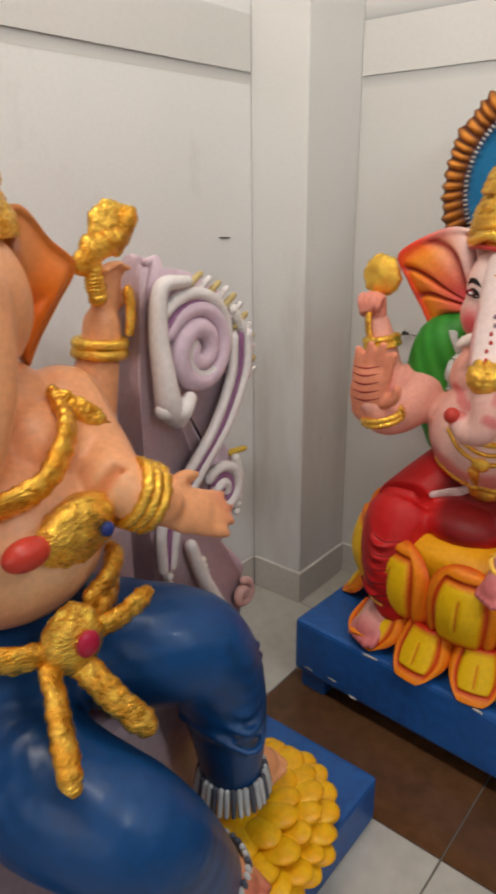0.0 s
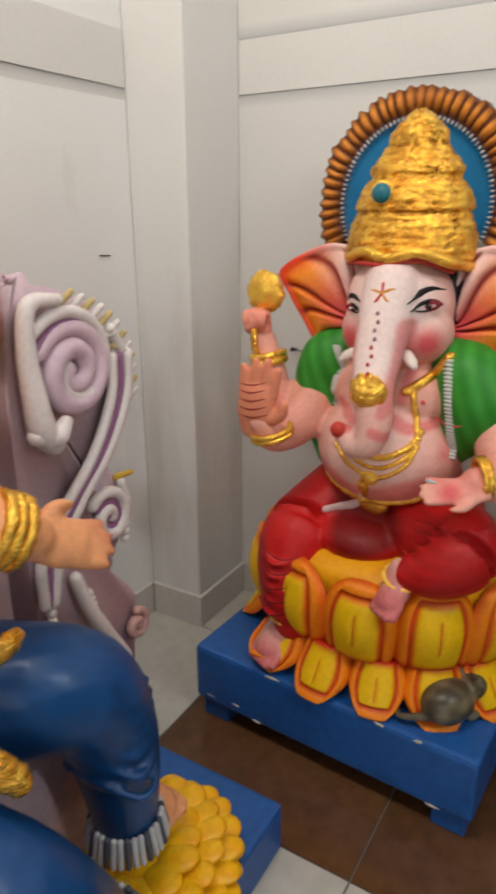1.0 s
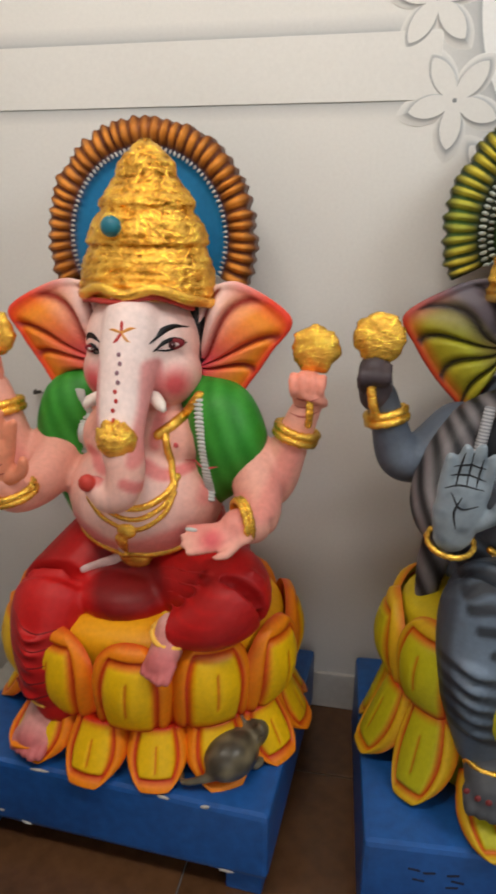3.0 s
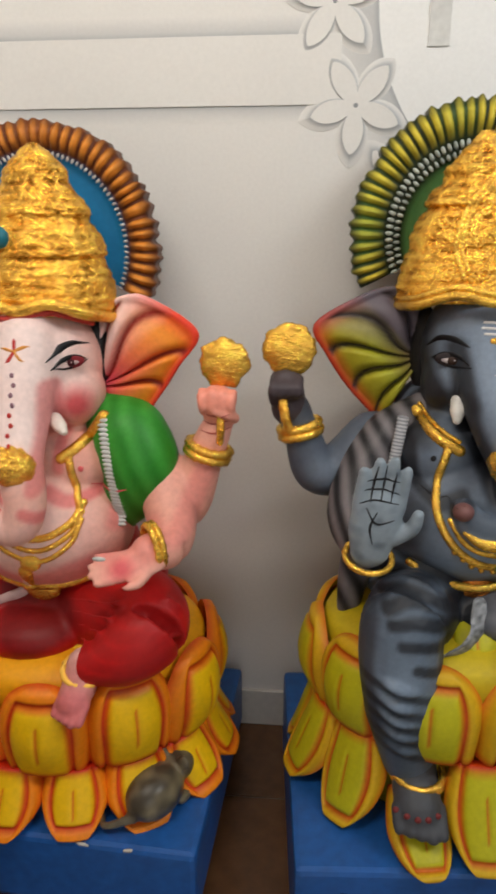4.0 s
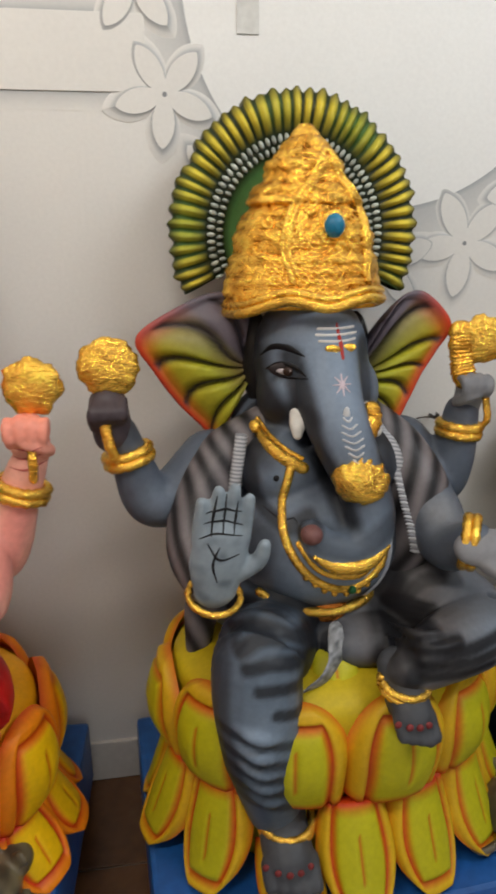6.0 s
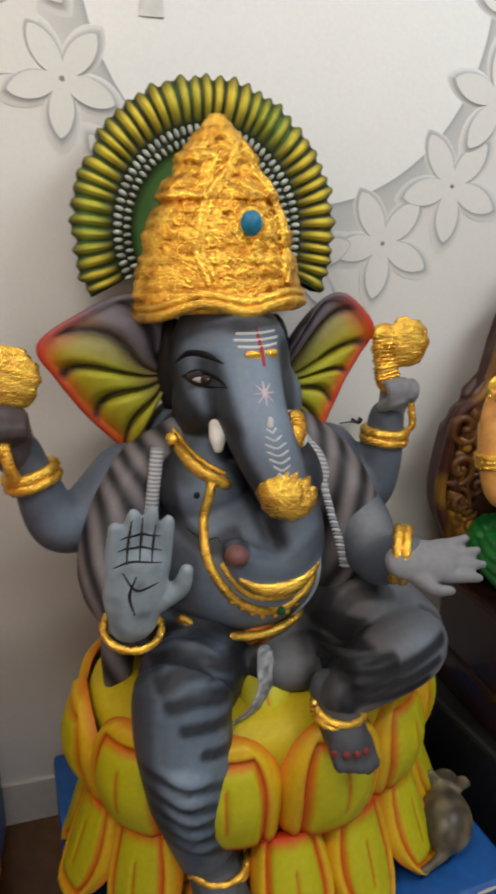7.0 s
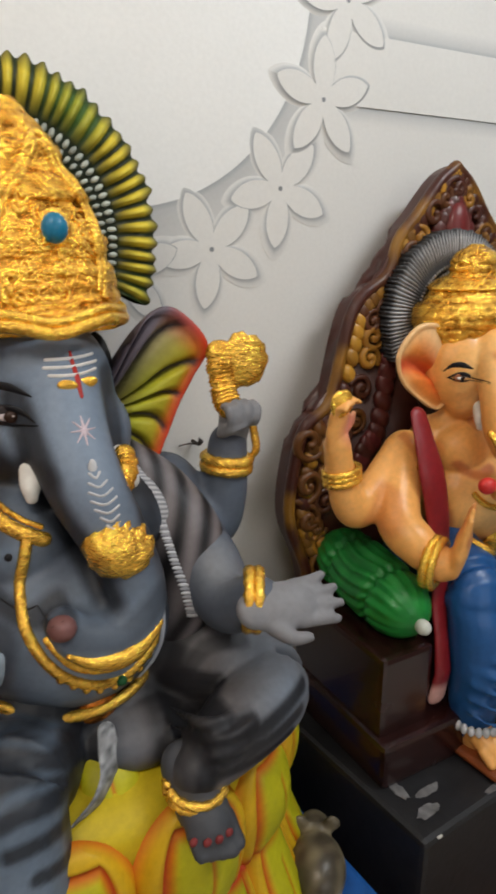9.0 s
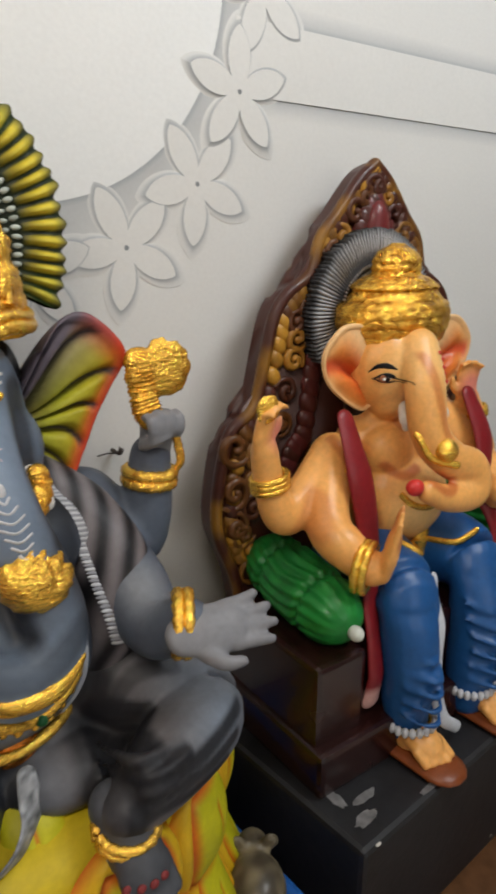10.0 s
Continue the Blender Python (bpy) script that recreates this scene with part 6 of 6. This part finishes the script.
def shell_throne():
    e = tagged(new("throne"), "white and lilac scrolled throne with pearl beading", "throne")
    e.matrix_world = TURN1
    LIL, WHT, PUR = (0.68, 0.52, 0.61), (0.76, 0.70, 0.69), (0.30, 0.13, 0.26)
    for s in (1, -1):
        fig = Figure([PAINT, GOLD])
        half = [(0.33, 0.13), (0.33, 0.60), (0.325, 0.96), (0.335, 1.10), (0.345, 1.20), (0.362, 1.235), (0.39, 1.215), (0.475, 1.195), (0.58, 1.127), (0.615, 1.04), (0.585, 0.93), (0.50, 0.87), (0.475, 0.845), (0.52, 0.838), (0.565, 0.83), (0.60, 0.74), (0.585, 0.645), (0.53, 0.615), (0.545, 0.585), (0.60, 0.52), (0.622, 0.457), (0.60, 0.38), (0.59, 0.13)]
        out = [(s * p[0], p[1]) for p in curve(half, 90)]
        bm = prism(out, 0.02, 0.09)
        bmesh.ops.bevel(bm, geom=[g for g in bm.edges if abs(g.verts[0].co.y - g.verts[1].co.y) < 1e-6], offset=0.016, segments=3, affect="EDGES")
        bm.verts.index_update()
        fig.add(([v.co[:] for v in bm.verts], [[v.index for v in f.verts] for f in bm.faces]), 0, lambda p: mix(LIL, (0.62, 0.45, 0.48), (0.42 - s * p[0]) / 0.12))
        bm.free()
        def cord(pts, r, col, n=50):
            fig.add(tube([(s * x, y, z) for x, y, z in pts], r, n=n, seg=12), 0, col)
        def spiral(cx, cz, r0, turns, start, r, col, y=0.0):
            pts = []
            for i in range(40):
                t = i / 39
                a = start - t * turns * 2 * math.pi
                pts.append((cx + math.cos(a) * r0 * (1 - 0.86 * t), y, cz + math.sin(a) * r0 * (1 - 0.86 * t)))
            cord(pts, r, col, 70)
        spiral(0.470, 1.050, 0.088, 2.0, 2.6, [0.016, 0.024, 0.016], LIL, 0.008)
        spiral(0.470, 1.050, 0.102, 1.8, 2.9, [0.009, 0.011, 0.009], PUR, 0.006)
        spiral(0.472, 1.055, 0.118, 1.0, 2.4, [0.012, 0.014, 0.008], WHT, 0.004)
        cord([(0.40, 0.0, 0.93), (0.375, -0.005, 0.96), (0.365, -0.005, 1.02), (0.362, 0.0, 1.10), (0.375, 0.0, 1.18), (0.44, 0.0, 1.185)], [0.022, 0.026, 0.020, 0.016, 0.012], WHT)
        cord([(0.36, -0.005, 0.955), (0.40, -0.01, 0.945), (0.425, -0.01, 0.965)], [0.018, 0.022, 0.014], WHT, 20)
        for r, col, off in ((0.012, WHT, 0.0), (0.008, PUR, 0.022), (0.011, WHT, 0.045)):
            cord([(0.615 - off, 0.0, 1.06), (0.605 - off, 0.0, 0.98), (0.545 - off, 0.0, 0.88), (0.46 - off, 0.0, 0.80), (0.39 - off, 0.0, 0.72), (0.36 - off * 0.5, 0.0, 0.62)], [r, r, r], col)
        for path, n, rad in (([(0.575, 1.115), (0.61, 1.05), (0.595, 0.975), (0.52, 0.875), (0.44, 0.80), (0.38, 0.72), (0.355, 0.60), (0.36, 0.45), (0.37, 0.30)], 58, 0.0115), ([(0.455, 0.585), (0.48, 0.50), (0.53, 0.42), (0.56, 0.33)], 18, 0.0115), ([(0.575, 0.79), (0.588, 0.74), (0.575, 0.66)], 11, 0.010)):
            for x, z in curve(path, n):
                fig.add(ball((s * x, 0.005, z), rad, nu=10, nv=8), 0, (0.76, 0.72, 0.68))
        for i in range(12):
            t = i / 11
            x, z = curve([(0.47, 1.185), (0.56, 1.14), (0.62, 1.06), (0.63, 0.97)], 12)[i]
            fig.add(tube([(s * (x - 0.02), 0.01, z - 0.012), (s * (x + 0.012), 0.005, z + 0.010)], [0.008, 0.006], n=5, seg=8), 0, WHT if i % 2 else (0.55, 0.42, 0.18))
        spiral(0.535, 0.725, 0.062, 1.4, 2.4, [0.012, 0.016, 0.012], WHT, 0.008)
        spiral(0.535, 0.725, 0.040, 1.2, 2.4, [0.010, 0.012], PUR, 0.012)
        cord([(0.42, 0.0, 0.64), (0.45, 0.0, 0.55), (0.50, 0.0, 0.46), (0.55, 0.0, 0.38)], [0.014, 0.018, 0.012], WHT, 30)
        spiral(0.595, 0.43, 0.035, 1.3, 1.5, [0.010, 0.013], (0.60, 0.36, 0.34), 0.006)
        cord([(0.575, 0.02, 0.80), (0.625, 0.02, 0.795)], [0.008, 0.006], (0.62, 0.42, 0.06), 6)
        b = fig.done("scrolled_wing", (0, 0, 0), "", "")
        b.parent = e
    LILAC = material("lilac_painted_plaster", 0.5, colour=(0.60, 0.44, 0.48), grain=60, vary=0.15)
    part("back_panel", box(-0.31, 0.31, 0.05, 0.10, 0.13, 0.74), LILAC, e, bevel=0.02)
    part("seat", box(-0.30, 0.30, -0.16, 0.02, 0.13, 0.50), LILAC, e, bevel=0.03)
    # fluted arm scroll beside the seat
    fig = Figure([PAINT])
    for i in range(7):
        fig.add(tube([(-0.36, -0.10 - 0.028 * i, 0.60 - 0.018 * i), (-0.27, -0.26 - 0.020 * i, 0.50 - 0.03 * i), (-0.16, -0.36 - 0.012 * i, 0.36 - 0.02 * i)], [0.014, 0.017, 0.012], n=16, seg=10), 0, (0.66, 0.60, 0.60))
    b = fig.done("arm_scroll", (0, 0, 0), "", "")
    b.parent = e
    return e

shell_throne()
e = stand("idol_stand", (-0.79, -1.46), 1.16, 0.76, 0.125, 90, BLUE, "dark blue low stand under the throne", legs=False)

def flower_footrest(m, rx, ry):
    """A low cushion shaped as a many-petalled flower: round petals in tiers about a domed heart."""
    e = tagged(new("flower_footrest"), "bright yellow ruffled flower footrest on blue stand", "footrest")
    e.matrix_world = m
    DEEP, SUN = (0.88, 0.40, 0.008), (0.95, 0.60, 0.012)
    def piece(name, shape):
        v, f = shape
        v = np.asarray(v)
        me = bpy.data.meshes.new(name)
        me.from_pydata(v.tolist(), [], f)
        me.materials.append(GLOSS)
        tone = np.array([[*mix(SUN, DEEP, 0.5 + 1.3 * noise.noise(Vector(p) * 28)), 1.0] for p in v])
        at = me.attributes.new("paint", "FLOAT_COLOR", "POINT")
        at.data.foreach_set("color", tone.ravel())
        me.polygons.foreach_set("use_smooth", [True] * len(f))
        return me
    heart = new("heart", piece("heart", lathe((0, 0, 0), [(0.0, rx * 0.94), (0.03, rx * 0.96), (0.055, rx * 0.86), (0.075, rx * 0.60), (0.085, rx * 0.30), (0.088, 0.01)], ry / rx, 60, n=24)))
    heart.parent = e
    leaf = piece("petal", ball((0, 0, 0), (0.034, 0.042, 0.012), nu=16, nv=10))
    for n, k, z, tip in ((24, 1.0, 0.022, -6), (24, 0.98, 0.046, 6), (19, 0.78, 0.070, 10), (13, 0.52, 0.084, 8)):
        for i in range(n):
            a = 2 * math.pi * (i + 0.5 * (z > 0.03)) / n
            ob = new("petal", leaf)
            ob.parent = e
            ob.matrix_local = pose(math.cos(a) * rx * k, math.sin(a) * ry * k, z + random.uniform(-0.004, 0.004), tip + random.uniform(-8, 8), random.uniform(-10, 10), math.degrees(a) - 90) @ Matrix.Scale(random.uniform(0.85, 1.1), 4)
    return e

flower_footrest(pose(-0.555, -1.18, 0.125), 0.150, 0.185)

# ---- mouse figures ----
def mouse(c, rz, label):
    fig = Figure([GLOSS])
    G = (0.065, 0.052, 0.035)
    fig.add(fused([ball((0, 0, 0.045), (0.042, 0.055, 0.040)), ball((0, -0.055, 0.055), (0.026, 0.034, 0.026)), tube([(0, -0.06, 0.05), (0, -0.098, 0.042)], [0.018, 0.008], n=8), ball((-0.024, -0.045, 0.080), (0.014, 0.006, 0.014)), ball((0.024, -0.045, 0.080), (0.014, 0.006, 0.014)),
                   tube([(0.0, 0.05, 0.03), (0.035, 0.08, 0.02), (0.06, 0.06, 0.012)], [0.008, 0.006, 0.004], n=10), ball((-0.022, -0.045, 0.012), (0.010, 0.018, 0.012)), ball((0.022, -0.045, 0.012), (0.010, 0.018, 0.012))], 0.004, 3), 0, lambda p: mix(G, (0.20, 0.165, 0.10), 1.5 * noise.noise(Vector(p) * 40) + 0.3))
    ob = fig.done("mouse_figurine", (0, 0, 0), label, "figurine")
    ob.matrix_world = pose(*c, 0, 0, rz) @ Matrix.Scale(1.25, 4)
    return ob

mouse((-0.155, -0.570, 0.224), 150, "small grey-brown mouse figurine on blue stand")
mouse((0.830, -0.520, 0.224), 150, "small grey-brown mouse figurine beside lotus")

# ---- stencilled wall painting ----
STENCIL = material("stencilled_wall_paint", 0.55, attr=True, grain=120, bump=0.05, vary=0.035, stain=2.2, bump_dist=0.002)
WC, GC = (0.69, 0.675, 0.65), (0.33, 0.345, 0.36)

def painted_sheet(name, V, F, C, label, category):
    me = bpy.data.meshes.new(name)
    me.from_pydata(V, [], F)
    me.materials.append(STENCIL)
    at = me.attributes.new("paint", "FLOAT_COLOR", "POINT")
    at.data.foreach_set("color", np.hstack([np.array(C), np.ones((len(C), 1))]).ravel())
    ob = new(name, me)
    return tagged(ob, label, category, group="stencilled flowers", kind="structure")

def wall_flower(x, z, start, r=0.118, depth=0):
    n = 120
    r = r if x > 0.6 else 0.100
    rim = []
    for i in range(n):
        a = 2 * math.pi * i / n
        k = ((a * 5 / (2 * math.pi)) % 1.0) * 2 - 1
        q = abs(k)
        rr = r * (0.27 + 0.75 * (1 - q ** 1.25))
        rim.append((a + radians(start) + math.pi / 5, rr))
    V, F, C = [], [], []
    y = (-0.0058 if z > 1.55 else -0.0030) - 0.0003 * depth
    levels = ((1.0, WC, 0.0), (1.0, GC, 0.0), (1.0, mix(GC, WC, 0.30), 0.006), (1.0, mix(GC, WC, 0.75), 0.014), (1.0, WC, 0.028))
    V.append((x, y, z))
    C.append(WC)
    for li, (k, c, off) in enumerate(levels):
        for a, rr in rim:
            V.append((x + math.cos(a) * (rr + off), (y if li < 2 else y + (-0.0010 - y) * (li - 1) / 3), z + math.sin(a) * (rr + off)))
            C.append(c)
    for i in range(n):
        j = (i + 1) % n
        F.append((0, 1 + i, 1 + j))
        for li in range(len(levels) - 1):
            a, b = 1 + li * n, 1 + (li + 1) * n
            F.append((a + i, b + i, b + j, a + j))
    o = len(V)
    for i in range(12):
        a = 2 * math.pi * i / 12
        V.append((x + 0.005 * math.cos(a), y - 0.0006, z + 0.005 * math.sin(a)))
        C.append((0.22, 0.23, 0.24))
    F.append(tuple(range(o, o + 12)))
    return painted_sheet("wall_flower", V, F, C, "white stencilled flower with grey airbrushed outline", "painting")

DC, DR = (0.693, 1.858), 0.428
n = 160
V, F, C = [(DC[0], -0.0020, DC[1])], [], [(0.77, 0.77, 0.76)]
for rr, c, y in ((DR, (0.77, 0.77, 0.76), -0.0020), (DR, GC, -0.0016), (DR + 0.012, mix(GC, WC, 0.40), -0.0014), (DR + 0.06, mix(GC, WC, 0.62), -0.0012), (DR + 0.12, WC, -0.0008)):
    for i in range(n):
        a = 2 * math.pi * i / n
        V.append((DC[0] + rr * math.cos(a), y, DC[1] + rr * math.sin(a)))
        C.append(c)
for i in range(n):
    j = (i + 1) % n
    F.append((0, 1 + i, 1 + j))
    for k in range(4):
        F.append((1 + k * n + i, 1 + k * n + n + i, 1 + k * n + n + j, 1 + k * n + j))
painted_sheet("wall_disc", V, F, C, "large white painted disc with grey soft edge", "painting")
for k, (x, z, s) in enumerate(((0.891, 1.355, 45), (1.054, 1.477, 48), (1.156, 1.655, 18), (1.212, 1.845, 35), (0.225, 1.647, 49), (0.172, 1.850, 20), (0.336, 1.478, 60), (0.700, 1.315, 20), (0.50, 1.355, 60), (0.175, 2.04, 30), (1.215, 2.04, 30))):
    wall_flower(x, z, s, depth=k % 3)

# grey airbrushed line under and over each band
def soft_line(name, p0, p1, across, width, strength, normal):
    V, F, C = [], [], []
    steps = ((0.0, GC, strength), (0.25, GC, strength * 0.55), (1.0, GC, 0.0))
    for k, c, s in steps:
        for p in (p0, p1):
            V.append([p[i] + across[i] * width * k + normal[i] * (0.0008 - 0.0003 * k) for i in range(3)])
            C.append(mix(WC, c, s))
    for i in range(2):
        F.append((2 * i, 2 * i + 1, 2 * i + 3, 2 * i + 2))
    painted_sheet(name, V, F, C, "grey airbrushed line along the band", "painting")
for x0, x1 in ((CX, 0.19), (1.16, RIGHT)):
    soft_line("painted_line", (x0, 0, BZ0), (x1, 0, BZ0), (0, 0, -1), 0.035, 0.85, (0, -1, 0))
    soft_line("painted_line", (x0, 0, BZ1), (x1, 0, BZ1), (0, 0, 1), 0.040, 0.85, (0, -1, 0))
soft_line("painted_line", (WX, BACK, BZ0), (WX, CY, BZ0), (0, 0, -1), 0.03, 0.8, (1, 0, 0))

# ---- floor tiles ----
TS = 0.60
tile_mesh = {}
for key, mat in (("b", TILE_B), ("w", TILE_W)):
    bm = box(-TS / 2 + 0.002, TS / 2 - 0.002, -TS / 2 + 0.002, TS / 2 - 0.002, -0.008, 0.0)
    bmesh.ops.bevel(bm, geom=[g for g in bm.edges if g.verts[0].co.z > -0.001 and g.verts[1].co.z > -0.001], offset=0.0015, segments=1, affect="EDGES")
    me = bpy.data.meshes.new("tile")
    bm.to_mesh(me)
    bm.free()
    me.materials.append(mat)
    tile_mesh[key] = me
for i in range(-1, 9):
    for j in range(-1, 7):
        x, y = -0.85 + TS * (i + 0.5), -0.28 - TS * (j - 0.5)
        if y < BACK - 0.4 or x > RIGHT + 0.2:
            continue
        ob = new("tile", tile_mesh["b" if i >= 0 and y > -0.88 else "w"])
        ob.parent = floor
        ob.location = (x, y, 0.0)

# ---- small marks and fixings ----
def nail(x, z, wire):
    e = tagged(new("wall_nail"), "bent nail with a scrap of wire in wall", "nail")
    e.location = (x, 0, z)
    v, f = tube([(0, 0.01, 0), (0, -0.03, 0.0), (0.004, -0.034, 0.006)], [0.004, 0.004, 0.006], n=10, seg=8)
    for name, (v, f) in (("shank", (v, f)), ("wire", tube([(wire * 0.035, -0.006, -0.006), (wire * 0.015, -0.012, -0.002), (0, -0.026, 0.0), (0.004, -0.028, 0.012)], [0.0016, 0.0016], n=14, seg=6))):
        me = bpy.data.meshes.new(name)
        me.from_pydata(np.array(v).tolist(), [], f)
        me.materials.append(METAL)
        ob = new(name, me)
        ob.parent = e
nail(0.838, 0.955, -1)
nail(-0.848, 0.922, 1)
part_m = part("wall_mark", box(-0.022, 0.022, -0.004, 0.0015, -0.0014, 0.0014), METAL)
tagged(part_m, "short dark scratch on white side wall", "mark", kind="structure").matrix_world = pose(WX, -0.40, 1.215, 0, 3, 90)
bm = box(-0.022, 0.022, -0.003, 0.0, -0.05, 0.05)
tagged(part("paper_strip", bm, material("translucent_tape", 0.3, colour=(0.60, 0.60, 0.58))), "greyish strip of tape stuck on disc", "tape").location = (0.396, -0.0024, 1.81)

WORN = material("scraped_grey_paint", 0.45, colour=(0.17, 0.165, 0.165), grain=60, bump=0.3, vary=0.4, stain=20)
def patch(name, pts, z, mat, m, label, category):
    bm = bmesh.new()
    lo = [bm.verts.new((x, y, z)) for x, y in pts]
    hi = [bm.verts.new((x, y, z + 0.0012)) for x, y in pts]
    bm.faces.new(hi)
    for i in range(len(pts)):
        j = (i + 1) % len(pts)
        bm.faces.new((lo[i], lo[j], hi[j], hi[i]))
    ob = part(name, bm, mat)
    ob.matrix_world = m
    return tagged(ob, label, category, kind="structure")
rnd = random.Random(12)
def ragged(cx, cy, a, b, n=22):
    return [(cx + a * (0.75 + 0.4 * rnd.random()) * math.cos(6.2832 * i / n), cy + b * (0.75 + 0.4 * rnd.random()) * math.sin(6.2832 * i / n)) for i in range(n)]
for cx, cy, a, b in ((-0.365, -0.20, 0.030, 0.014), (-0.33, -0.165, 0.035, 0.010), (-0.375, -0.13, 0.012, 0.030), (-0.20, -0.235, 0.040, 0.007), (0.05, -0.22, 0.03, 0.012)):
    patch("scrape_mark", ragged(cx, cy, a, b), 0.3252, WORN, pose(1.408, -0.323, 0, 0, 0, 5), "pale scraped patch on black stand", "mark")
for k, (x, z) in enumerate(((-0.30, 0.17), (-0.27, 0.165), (-0.29, 0.145), (-0.225, 0.165), (-0.215, 0.150), (-0.225, 0.135))):
    b = box(-0.012, 0.012, -0.0012, 0.0005, -0.0022, 0.0022)
    ob = part("pencil_mark", b, INK)
    ob.matrix_world = pose(0.511, -0.345, 0, 0, 0, 4) @ pose(x, -0.31, z, 0, 8 * (-1) ** k, 0)
    tagged(ob, "dark scribbled mark on blue stand", "mark", kind="structure")
